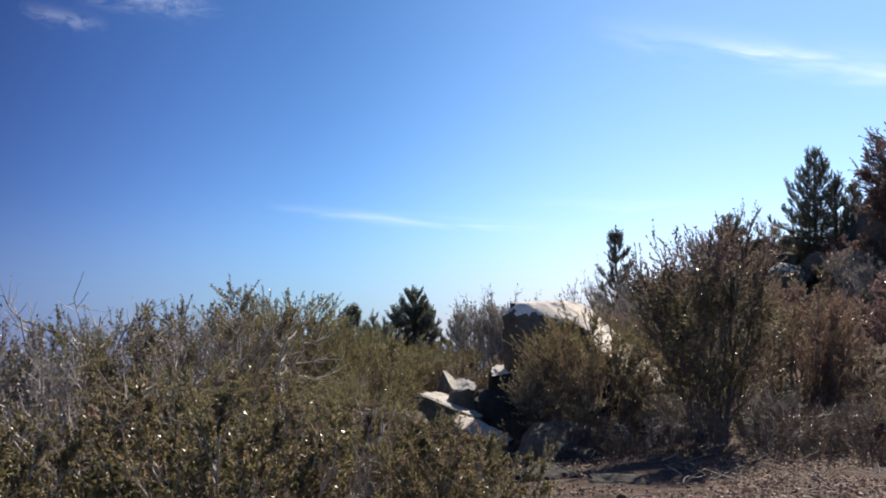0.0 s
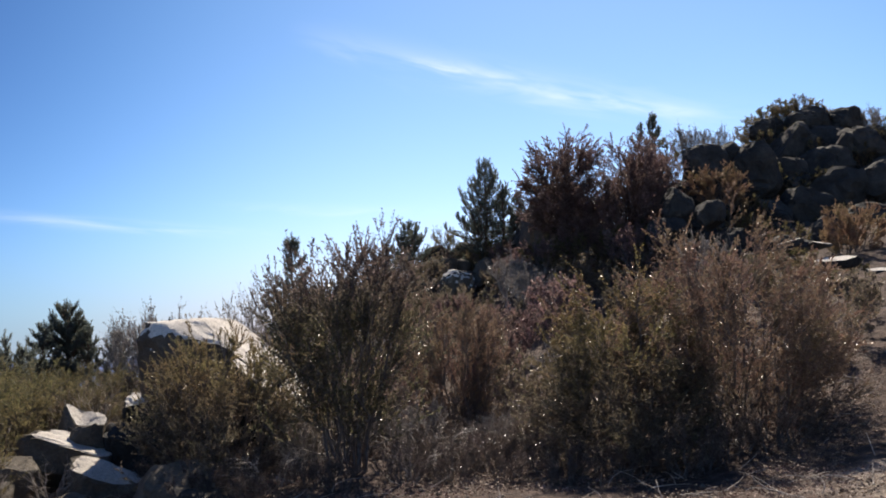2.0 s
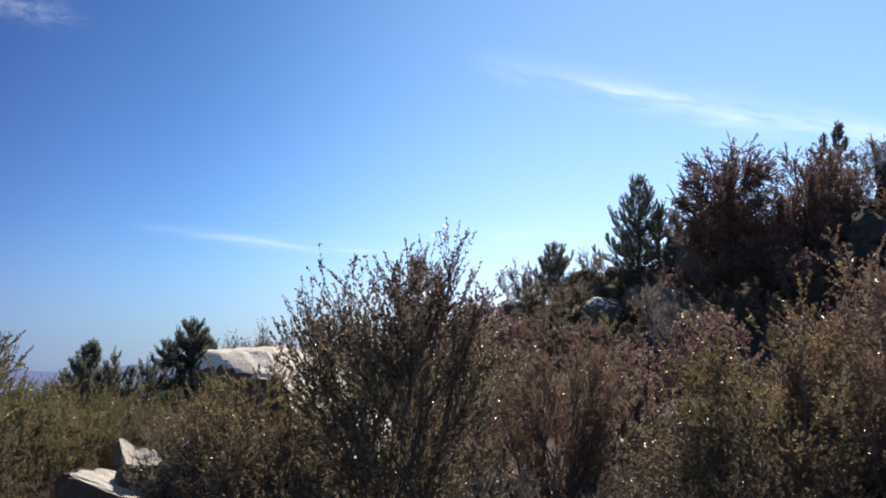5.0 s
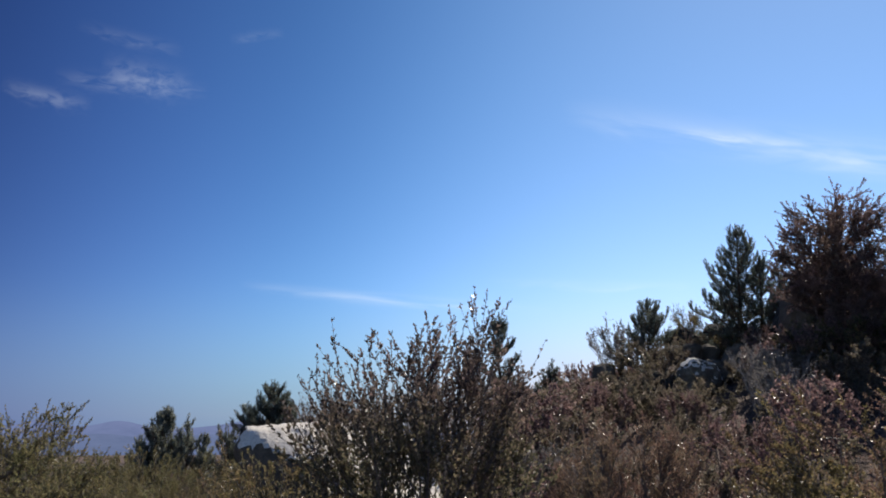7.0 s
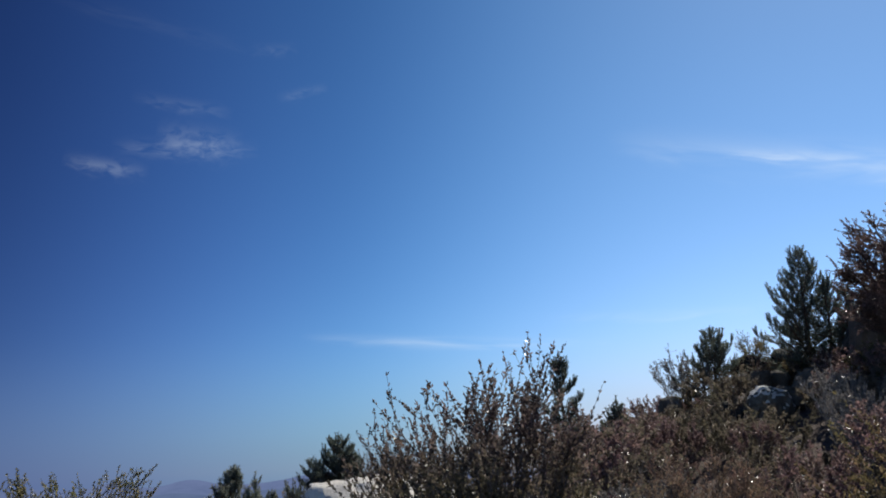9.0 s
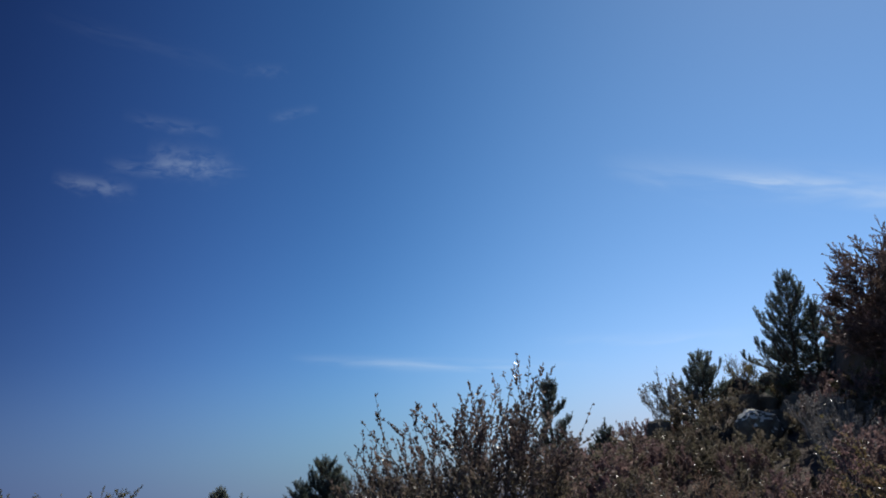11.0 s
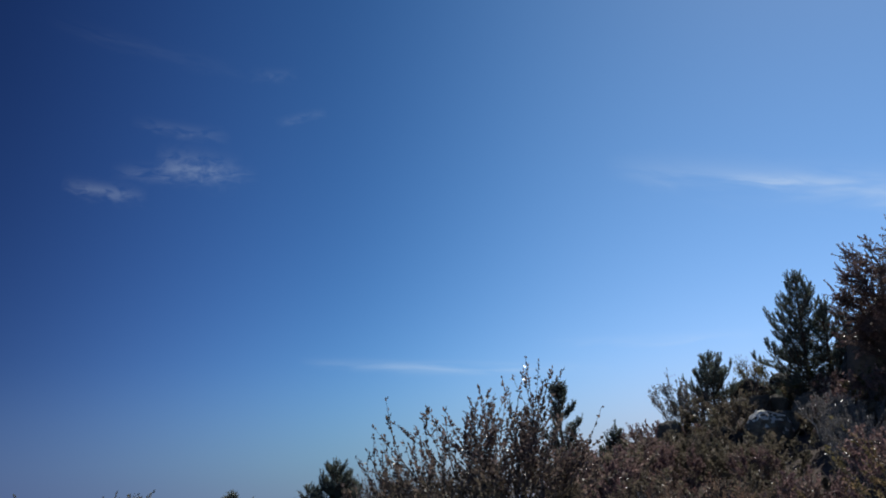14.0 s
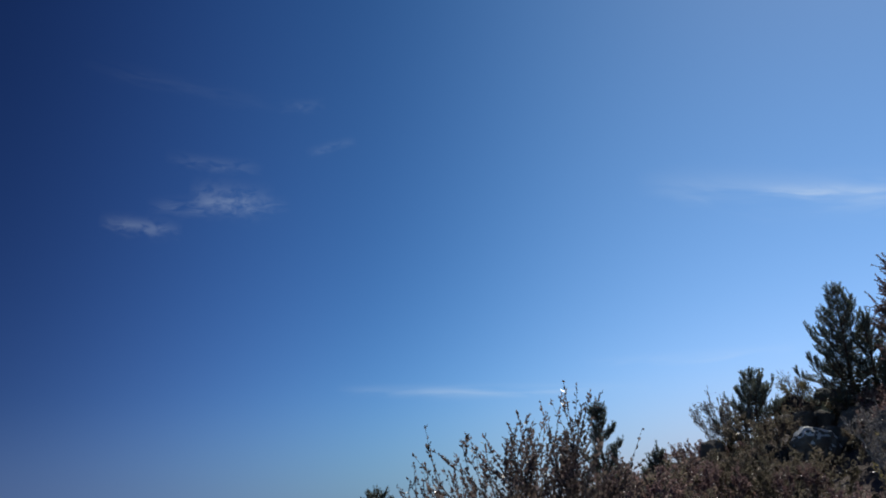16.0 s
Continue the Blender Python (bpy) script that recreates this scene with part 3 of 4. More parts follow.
def build_ground():
    n = 250
    u = np.linspace(-1, 1, n)
    s = 4600 / math.sinh(7.2) * np.sinh(7.2 * u)
    gx, gy = np.meshgrid(s + 4, s + 12)
    z = height(gx, gy)
    near = np.exp(-np.hypot(gx - 4, gy - 12) / 60)
    bumps = np.array([noise.noise(Vector((a * 0.8, b * 0.8, 0.3))) * 0.07 + noise.noise(Vector((a * 2.6, b * 2.6, 5.3))) * 0.03 for a, b in zip(gx.ravel(), gy.ravel())]).reshape(n, n)
    z = z + bumps * near
    v = np.stack([gx, gy, z], -1).reshape(-1, 3)
    i, j = np.meshgrid(np.arange(n - 1), np.arange(n - 1))
    a = (j * n + i).ravel()
    f = np.stack([a, a + 1, a + n + 1, a + n], 1)
    me = smooth(mesh_of("ground", v, f))
    me.materials.append(SOIL)
    return tagged(new("ground", me), "sandy granite soil of a scrub-covered hillside", "ground", "", "structure")


build_ground()


def build_ridges():
    """Two far ridges over the valley."""
    for k, (dist, el, amp, near, far) in enumerate([(4200, -0.70, 5, (0.120, 0.156, 0.290), (0.150, 0.190, 0.345)), (3000, -1.22, 5, (0.100, 0.135, 0.245), (0.128, 0.168, 0.295))]):
        az = np.radians(np.linspace(-75, 60, 420))
        deg = np.degrees(az)
        rise = 0.40 * np.exp(-((deg + 22.5) / 1.1) ** 2) + 0.40 * np.exp(-((deg + 18.0) / 1.4) ** 2) + 0.42 * np.exp(-((deg + 9.5) / 2.4) ** 2) + 0.3 * np.exp(-((deg + 28) / 3) ** 2) if k == 0 else 0.12 * np.sin(deg * 0.9)
        crest = 2.4 + dist * np.tan(np.radians(el + rise))
        rows = []
        prof = np.array([noise.fractal(Vector((a * 9.0, 3.1 + 7 * k, 0.0)), 0.9, 2.1, 6) for a in az])
        for s in np.linspace(0, 1, 14):
            rr = dist - 500 * (1 - s)
            rough = np.array([noise.fractal(Vector((a * 26, s * 3.0, 1.7 + k)), 0.9, 2.0, 5) for a in az])
            top = crest + amp * prof
            zz = -185 + (top + 185) * s + rough * 14 * s * (1 - s) * 3
            rows.append(np.stack([rr * np.sin(az), rr * np.cos(az), zz], 1))
        v = np.concatenate(rows)
        n = len(az)
        i, j = np.meshgrid(np.arange(n - 1), np.arange(13))
        a = (j * n + i).ravel()
        me = smooth(mesh_of("far_ridge", v, np.stack([a, a + 1, a + n + 1, a + n], 1)))
        me.materials.append(ridge_material("hazy_ridge", near, far))
        tagged(new("backdrop_ridge", me), "hazy blue mountain ridge across a wide valley", "mountain", "", "structure")


build_ridges()


# ---- boulders ----
def put(ob, x, y, z, turn=0.0, scale=1.0):
    ob.matrix_basis = pose(x, y, z, 0, 0, turn) @ Matrix.Scale(scale, 4)
    return ob


def stand(ob, x, y, turn=0.0, scale=1.0, sink=0.03):
    return put(ob, x, y, ground_z(x, y) - sink, turn, scale)


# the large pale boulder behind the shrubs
# what faces up is painted sunlit, its sides stay dark
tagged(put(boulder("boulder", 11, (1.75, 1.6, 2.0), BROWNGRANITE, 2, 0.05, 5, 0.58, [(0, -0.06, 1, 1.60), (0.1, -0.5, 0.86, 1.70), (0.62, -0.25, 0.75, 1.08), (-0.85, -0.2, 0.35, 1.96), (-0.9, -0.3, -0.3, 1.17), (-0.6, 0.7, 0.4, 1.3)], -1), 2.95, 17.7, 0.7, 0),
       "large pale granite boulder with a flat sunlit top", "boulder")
# its one pale plane paints a sunlit slope
tagged(put(boulder("boulder", 40, (0.80, 1.35, 1.38), DARKGRANITE, 4, 0.12, 4, 0.7, [(0.5, -0.28, 0.82, 0.60)], 1), 3.55, 16.57, 0.62, 0), "pale split granite boulder behind a large shrub", "boulder")
# the pile of broken rock beside it
PILE = [
    (0.42, 18.22, 0.32, (0.46, 0.34, 0.66), 21, [(0.35, -0.50, 0.79, 0.36), (-0.8, -0.3, 0.2, 0.36)], "pale broken rock with a notched top on a rock pile"),
    (0.55, 17.62, 0.22, (0.27, 0.26, 0.34), 33, [(-0.4, -0.6, 0.7, 0.30)], "rounded grey rock leaning on a notched rock"),
    (0.12, 17.5, 0.05, (0.84, 0.42, 0.55), 22, [(0.36, -0.25, 0.90, 0.28)], "flat-topped sunlit granite block on a rock pile"),
    (0.86, 16.60, -0.46, (0.66, 0.48, 0.60), 23, [(0.22, -0.34, 0.90, 0.30)], "cracked granite block in a rock pile"),
    (-0.70, 16.6, -0.22, (0.56, 0.46, 0.46), 24, [(0, -0.2, 1, 0.3)], "grey angular rock at the foot of a rock pile"),
]
FOOT_ROCKS = [
    (1.93, 13.05, -0.27, (0.88, 0.55, 0.62), 25, [(0.5, -0.6, 0.8, 0.58)], "grey granite boulder half under a shrub"),
    (1.38, 17.75, -0.02, (0.62, 0.5, 0.62), 26, [(0.2, -0.3, 1, 0.6)], "shaded granite boulder in a rock pile"),
    (1.5, 18.1, 0.55, (0.42, 0.4, 0.5), 27, [(-0.2, -0.3, 1, 0.36)], "small pale rock on top of a rock pile"),
    (0.05, 15.7, -0.72, (0.62, 0.5, 0.40), 28, [(0, -0.2, 1, 0.28)], "low grey rock at the foot of a rock pile"),
    (-0.7, 15.9, -0.45, (0.36, 0.34, 0.36), 32, [(0, -0.2, 1, 0.28)], "low grey rock at the foot of a rock pile"),
    (2.1, 12.4, -0.30, (0.42, 0.36, 0.36), 29, [(0.3, -0.4, 1, 0.33)], "low grey boulder in the shade of shrubs"),
    (1.95, 9.5, -0.06, (0.36, 0.3, 0.22), 30, [(0, -0.2, 1, 0.18)], "small grey stone beside a trail"),
    (1.2, 10.2, -0.10, (0.42, 0.34, 0.24), 31, [(0, -0.2, 1, 0.18)], "small grey stone beside a trail"),
]
# stones lying in shade take the darkest tone, sunlit planes the pale one
for x, y, z, size, seed, slab, label in PILE + FOOT_ROCKS:
    tagged(put(boulder("boulder", seed, size, DARKGRANITE if seed in (26, 27, 29, 30, 31) else MIDGRANITE, 7, 0.17, 4, 0.66, slab, 1 if seed < 24 or seed == 27 else 0, 0.17 if seed == 21 else 0.0), x, y, z, 0), label, "boulder", "rock pile")

# the rocky hill
SUMMIT_ROCKS = [
    (31.99, 32.6, 11.15, 1.2), (33.15, 31.42, 11.15, 0.9), (30.92, 33.62, 11.0, 0.95), (29.87, 33.21, 10.9, 0.8), (33.86, 30.64, 10.05, 1.1), (31.79, 31.38, 10.1, 1.25), (30.0, 31.73, 9.7, 1.5), (31.95, 29.77, 8.9, 1.6),
    (30.18, 30.17, 8.4, 1.7), (27.63, 29.85, 7.7, 1.45), (31.0, 27.85, 7.3, 1.8), (28.64, 27.45, 6.5, 1.7), (26.19, 27.08, 5.9, 1.4), (24.47, 27.32, 5.9, 1.0), (26.24, 24.16, 4.7, 1.5), (33.5, 31.0, 8.6, 2.2),
    (31.6, 33.2, 9.0, 2.0), (29.0, 33.5, 8.4, 2.2), (31.0, 33.5, 8.4, 2.6), (27.5, 32.0, 7.6, 1.7), (29.2, 29.7, 6.0, 2.0), (26.0, 30.2, 6.4, 1.6),
]
SHOULDER_ROCKS = [
    (23.35, 29.55, 8.2, 1.15), (24.65, 29.79, 8.6, 0.82), (25.41, 29.15, 7.9, 1.4), (25.76, 30.16, 8.9, 0.62), (19.48, 26.21, 6.0, 0.88), (19.12, 23.97, 5.4, 0.56), (18.57, 25.63, 5.0, 0.82), (20.29, 24.31, 4.4, 0.9),
    (23.6, 30.2, 6.8, 1.6), (21.6, 29.2, 6.2, 1.5), (24.6, 31.0, 7.0, 1.6), (17.7, 33.0, 5.9, 1.5), (17.8, 31.6, 4.6, 1.3), (19.5, 31.0, 4.8, 1.4), (12.2, 33.3, 3.3, 0.7), (11.0, 32.7, 2.5, 0.75),
    (15.1, 38.8, 5.3, 0.95), (16.2, 38.3, 5.2, 1.0), (16.2, 31.6, 4.0, 0.8), (22.0, 27.6, 5.0, 1.2), (20.9, 22.6, 3.9, 0.9), (22.4, 22.2, 4.2, 1.1), (21.7, 20.9, 3.6, 0.8), (19.2, 20.6, 3.2, 0.7),
]
PALE_ROCKS = [
    (13.2, 31.9, 3.78, 0.95), (15.44, 32.27, 3.55, 0.66),
]
LOW_ROCKS = [
    (13.27, 34.12, 4.55, 0.42), (14.07, 34.91, 4.75, 0.46), (14.8, 35.19, 4.65, 0.52), (15.18, 33.45, 4.2, 0.82), (10.58, 33.82, 3.9, 0.48), (14.3, 33.4, 3.9, 0.7), (16.0, 34.4, 4.4, 0.9),
]
DOME_ROCKS = [(14.6, 28.6, 3.9, 0.9), (18.2, 29.6, 4.4, 1.6)]
# DARKGRANITE carries the backlit hill's own shade in its colour
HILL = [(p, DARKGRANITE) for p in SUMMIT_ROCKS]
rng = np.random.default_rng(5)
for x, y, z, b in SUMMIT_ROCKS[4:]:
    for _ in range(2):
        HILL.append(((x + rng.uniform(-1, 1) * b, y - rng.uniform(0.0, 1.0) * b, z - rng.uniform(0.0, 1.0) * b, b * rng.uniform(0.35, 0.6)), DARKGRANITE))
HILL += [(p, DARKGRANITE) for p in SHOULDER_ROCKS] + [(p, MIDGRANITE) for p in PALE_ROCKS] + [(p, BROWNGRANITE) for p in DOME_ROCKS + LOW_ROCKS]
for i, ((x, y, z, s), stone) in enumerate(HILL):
    # the pale rocks have sunlight painted on all that faces up
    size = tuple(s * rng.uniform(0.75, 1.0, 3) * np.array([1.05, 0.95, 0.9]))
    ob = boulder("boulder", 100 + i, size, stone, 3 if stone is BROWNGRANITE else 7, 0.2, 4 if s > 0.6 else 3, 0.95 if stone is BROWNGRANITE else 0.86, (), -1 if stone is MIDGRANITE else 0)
    label = "rounded brown granite boulder on a shaded slope" if stone is BROWNGRANITE else "pale weathered granite boulder below a pine" if stone is MIDGRANITE else "rounded weathered granite boulder on the shaded face of a rocky hill"
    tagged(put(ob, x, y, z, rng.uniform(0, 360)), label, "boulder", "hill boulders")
tagged(put(boulder("boulder", 171, (1.8, 1.5, 2.1), BROWNGRANITE, 2, 0.12, 5, 0.9), 17.4, 30.9, 5.5, 20), "tall rounded brown granite boulder behind a russet tree", "boulder", "hill boulders")
# slab tops painted sunlit, the rest in the shade tone
for x, y, z, w, seed in [(17.5, 18.9, 3.86, 0.42, 61), (18.1, 18.4, 3.80, 0.36, 64), (17.8, 17.5, 3.28, 0.48, 62), (18.9, 17.3, 3.0, 0.38, 63)]:
    tagged(put(boulder("boulder", seed, (w, w * 0.8, w * 0.42), DARKGRANITE, 8, 0.16, 4, 0.7, [(-0.10, -0.24, 0.96, 0.16 * w), (-0.5, -0.8, -0.2, 0.6 * w)], 1), x, y, z, seed * 40), "flat slab of rock shining white in the sun", "boulder", "white rocks")


# ---- shrubs ----
S = "shrub"
main = stand(shrub(S, 45, 3.12, 1.28, TALLSHRUB, BARK, 16, 11, 9, 41000, 0.042, 0.64, 64, 0.13, 0.34, 0.40, shoot_len=0.55, feet=0.19, thick=0.7, spread=0.55), 4.04, 12.6, 255)
tagged(main, "tall upright shrub with small leathery brown-green leaves", "shrub")
b2 = stand(shrub(S, 2, 2.66, 1.34, TIPPED, BARK, 28, 12, 9, 104000, 0.029, 0.38, 30, 0.05, 0.62, 0.32, shoot_len=0.4, feet=0.5, thick=0.8, simple=True), 2.55, 14.3, 140)
tagged(b2, "rounded yellow-green shrub beside granite rocks", "shrub")
red = stand(shrub(S, 3, 2.4, 1.1, RUSSET, BARK, 18, 12, 9, 60000, 0.028, 0.6, 22, 0.08, 0.3, 0.32, simple=True), 6.7, 15.4)
tagged(red, "upright russet shrub with thin stems", "shrub")
rb = stand(shrub(S, 4, 2.68, 1.22, TIPPED, BARK, 30, 12, 9, 115000, 0.033, 0.20, 30, 0.02, 0.66, 0.30, shoot_len=0.25, feet=0.6, thick=0.55, simple=True), 7.75, 11.7)
tagged(rb, "dense yellow-green shrub leafy to the ground", "shrub")
rr = stand(shrub(S, 5, 3.25, 1.85, RUSSET, BARK, 38, 12, 9, 140000, 0.033, 0.20, 60, 0.02, 0.66, 0.30, shoot_len=0.3, feet=0.6, thick=0.55, simple=True), 9.65, 11.75)
tagged(rr, "broad reddish-brown shrub over bare sandy ground", "shrub")

# the green thicket
protoA = shrub(S, 6, 2.2, 1.3, FINEOLIVE, BARK, 12, 8, 7, 22500, 0.033, 0.38, 14, 0.06, 0.35, 0.36, simple=True)
tagged(protoA, "dense olive-green shrub with grey twigs in a thicket", "shrub", "green thicket")
protoB = shrub(S, 7, 2.2, 1.3, OLIVE, DEADWOOD, 12, 9, 8, 26000, 0.034, 0.35, 30, 0.06, 0.35, 0.36, thick=1.9, shoot_len=0.6, simple=True)
tagged(protoB, "olive-green shrub with bare pale twigs in a thicket", "shrub", "green thicket")
protoC = shrub(S, 8, 1.1, 1.05, OLIVE, DEADWOOD, 14, 8, 8, 30000, 0.030, 0.45, 18, 0.03, 0.3, 0.45, thick=1.9, simple=True)
tagged(protoC, "low olive-green shrub at the edge of a thicket", "shrub", "green thicket")
THICKET = [
    ("C", 0.12, 5.9, 0.72), ("C", -1.3, 5.4, 1.0), ("C", -2.8, 5.6, 1.1), ("C", -4.4, 5.9, 1.2), ("C", -0.6, 7.3, 0.9), ("C", -2.0, 7.0, 1.2),
    ("A", -0.95, 10.2, 0.62), ("C", -0.05, 7.6, 0.72), ("A", -2.6, 9.0, 0.75), ("A", -1.6, 11.6, 0.68), ("B", -3.4, 11.8, 1.0),
    ("A", -5.2, 11.4, 1.0), ("B", -7.0, 11.5, 1.0), ("A", -1.2, 14.6, 0.85), ("A", -2.6, 16.9, 1.12), ("B", -3.8, 15.2, 1.3), ("A", -5.6, 15.4, 1.25),
    ("A", -1.6, 17.3, 1.12), ("A", -0.6, 20.6, 0.85), ("A", -1.4, 23.2, 0.95), ("A", 0.3, 24.2, 0.8), ("A", -3.6, 21.5, 1.42), ("A", -3.4, 19.2, 1.45), ("B", 0.6, 20.2, 0.75), ("A", -0.91, 18.76, 0.9), ("A", -1.23, 21.8, 0.82), ("A", -0.3, 20.9, 0.78), ("A", -2.6, 19.6, 1.1), ("A", -2.2, 23.6, 0.9), ("A", -2.0, 21.0, 0.95), ("A", -3.1, 22.4, 1.0),
]
protos = {"A": protoA, "B": protoB, "C": protoC}
used = set()
for i, (k, x, y, s) in enumerate(THICKET):
    z = ground_z(x, y) - 0.04
    turn = (i * 137.5) % 360
    if k in used:
        ob = copy_thing(protos[k], pose(x, y, z, 0, 0, turn))
    else:
        ob = put(protos[k], x, y, z, turn)
        used.add(k)
    ob.scale = (s, s, s)

# scrub on the slope behind
scrubA = shrub(S, 9, 1.8, 1.15, DARKRUSSET, BARK, 9, 7, 6, 6800, 0.067, 0.65, 16, 0.04, 0.35, 0.40, simple=True)
tagged(scrubA, "russet scrub bush on the slope", "shrub", "hillside scrub")
scrubB = shrub(S, 10, 1.8, 1.15, BROWNISH, BARK, 9, 7, 6, 6800, 0.067, 0.6, 16, 0.04, 0.35, 0.40, simple=True)
tagged(scrubB, "brown-green scrub bush on the slope", "shrub", "hillside scrub")
scrubC = shrub(S, 12, 1.8, 1.0, GREYLEAF, DEADWOOD, 11, 7, 7, 5500, 0.05, 0.75, 20, 0.06, 0.3, 0.4, thick=1.3, simple=True)
tagged(scrubC, "sparse grey scrub bush with bare twigs", "shrub", "hillside scrub")
scrubE = shrub(S, 19, 1.0, 0.85, BROWNISH, BARK, 7, 5, 5, 3800, 0.058, 0.5, 10, 0.02, 0.4, 0.6, thick=1.6, simple=True)
tagged(scrubE, "small brown scrub bush on the slope", "shrub", "hillside scrub")
scrubF = shrub(S, 20, 2.2, 1.4, OLIVE, REDBARK, 10, 8, 5, 6800, 0.086, 0.30, 4, 0.04, 0.45, 0.30, shoot_len=0.25, simple=True)
tagged(scrubF, "dark olive bush growing between hill boulders", "shrub", "hill bushes")
put(scrubF, 26.8, 29.6, 6.3)
scrubD = shrub(S, 16, 0.62, 0.62, DRYBRUSH, BARK, 10, 6, 6, 3300, 0.029, 0.45, 12, 0.02, 0.35, 0.6, thick=2.4, simple=True)
tagged(scrubD, "low dry brush under taller shrubs", "shrub", "dry undergrowth")
SCRUB_SLOPE = [
    ("A", 6.0, 18.2, 0.9), ("B", 8.2, 17.2, 0.8), ("C", 8.9, 15.2, 0.75), ("A", 9.4, 19.0, 0.95), ("B", 5.2, 20.5, 0.85), ("C", 7.2, 21.0, 0.9), ("B", 9.8, 22.5, 0.75), ("A", 11.6, 20.6, 1.0),
    ("C", 12.4, 23.5, 1.0), ("B", 8.0, 24.5, 1.0), ("A", 10.6, 25.5, 0.75), ("C", 13.4, 27.0, 1.05), ("B", 11.2, 28.5, 0.65), ("A", 9.0, 28.2, 1.0), ("B", 14.4, 24.0, 1.0), ("A", 15.0, 28.2, 1.1),
    ("C", 7.8, 31.0, 0.9), ("B", 9.6, 31.5, 0.9), ("A", 17.0, 25.5, 1.1), ("E", 12.0, 29.8, 0.6), ("B", 13.0, 17.0, 1.0), ("C", 16.8, 21.5, 0.9),
    ("B", 10.0, 33.2, 0.7),
]
SCRUB_UPHILL = [
    ("E", 10.9, 33.4, 1.0), ("E", 9.4, 32.8, 1.0), ("A", 11.4, 34.2, 0.7), ("A", 14.5, 29.6, 0.85), ("A", 15.7, 29.9, 0.9), ("C", 14.9, 28.9, 0.8), ("C", 6.0, 26.5, 0.9), ("B", 4.4, 25.0, 0.8),
    ("A", 3.6, 22.0, 0.75), ("B", 12.6, 36.5, 1.0), ("A", 10.4, 36.0, 0.9), ("B", 8.4, 34.6, 0.9), ("A", 4.6, 20.8, 0.8), ("B", 3.4, 24.2, 0.9), ("A", 5.4, 23.0, 0.9), ("B", 6.8, 28.0, 0.9),
    ("A", 5.0, 29.0, 0.8), ("C", 6.4, 23.6, 0.8), ("B", 13.6, 13.4, 0.8), ("E", 15.0, 14.2, 0.6), ("A", 14.4, 17.8, 0.9), ("E", 18.4, 15.2, 0.6),
    ("B", 16.2, 35.0, 1.0), ("B", 15.0, 36.6, 0.9),
]
SCRUB_FAR = [
    ("B", 4.35, 14.8, 0.78), ("B", 5.0, 15.3, 0.7),
    ("A", 16.2, 33.4, 0.9), ("C", 3.5, 13.5, 0.5), ("C", 4.5, 14.4, 0.5), ("D", 3.2, 14.2, 1.0), ("D", 5.2, 14.2, 1.1), ("D", 2.0, 12.8, 0.9),
    ("C", 5.6, 14.0, 0.5), ("C", 5.0, 13.2, 0.4), ("C", 6.4, 13.2, 0.4), ("C", -4.3, 8.9, 0.95), ("C", -5.4, 10.2, 1.1), ("C", -6.2, 11.6, 1.2), ("C", -4.9, 7.4, 0.7), ("B", 2.0, 20.6, 0.8),
    ("B", 0.0, 21.5, 0.8), ("A", -1.0, 23.5, 0.8), ("B", 0.8, 27.5, 0.8), ("A", 2.8, 28.0, 0.8),
]
SCRUB = SCRUB_SLOPE + SCRUB_UPHILL + SCRUB_FAR
# dry undergrowth between the tall shrubs
rng = np.random.default_rng(31)
for i in range(14):
    SCRUB.append(("D", rng.uniform(1.6, 12.0), rng.uniform(13.0, 16.5), rng.uniform(0.7, 1.2)))
# more undergrowth, some clumps added only to shade and darken the bare ground
for x, y, sc in [(2.4, 12.6, 0.8), (3.2, 12.2, 0.6), (4.9, 12.0, 0.7), (5.7, 12.6, 0.9), (6.5, 11.4, 1.0), (7.1, 10.7, 0.9), (7.9, 10.5, 1.1), (8.6, 10.6, 1.0), (9.3, 10.5, 1.1), (10.1, 10.9, 0.9), (6.9, 13.6, 1.0), (5.6, 14.9, 1.0), (4.2, 14.0, 0.9), (4.7, 12.4, 0.8), (5.2, 11.8, 0.9), (5.9, 11.9, 1.0), (6.5, 12.3, 1.0), (7.2, 13.0, 1.1), (5.4, 13.0, 1.0), (6.2, 14.4, 1.2), (7.6, 14.4, 1.2), (8.4, 13.4, 1.1), (3.4, 11.9, 0.7), (2.9, 13.4, 0.9), (3.6, 11.5, 0.6), (4.3, 11.3, 0.7), (4.9, 11.2, 0.6), (5.6, 11.1, 0.7), (2.6, 11.9, 0.6), (6.3, 10.8, 0.7)]:
    SCRUB.append(("D", x, y, sc))
for i in range(30):
    SCRUB.append(("E", rng.uniform(5.5, 18), rng.uniform(16.5, 31), rng.uniform(0.7, 1.2)))
protos = {"A": scrubA, "B": scrubB, "C": scrubC, "D": scrubD, "E": scrubE}
used = set()
for i, (k, x, y, s) in enumerate(SCRUB):
    z = ground_z(x, y) - 0.04
    turn = (i * 137.5) % 360
    if k in used:
        ob = copy_thing(protos[k], pose(x, y, z, 0, 0, turn))
    else:
        ob = put(protos[k], x, y, z, turn)
        used.add(k)
    ob.scale = (s, s, s)

for x, y, sc, turn in [(12.35, 38.9, max(0.6, (6.3 - ground_z(12.35, 38.9)) / 1.85), 30)]:
    ob = copy_thing(scrubC, pose(x, y, ground_z(x, y) - 0.04, 0, 0, turn))
    ob.scale = (sc, sc, sc)
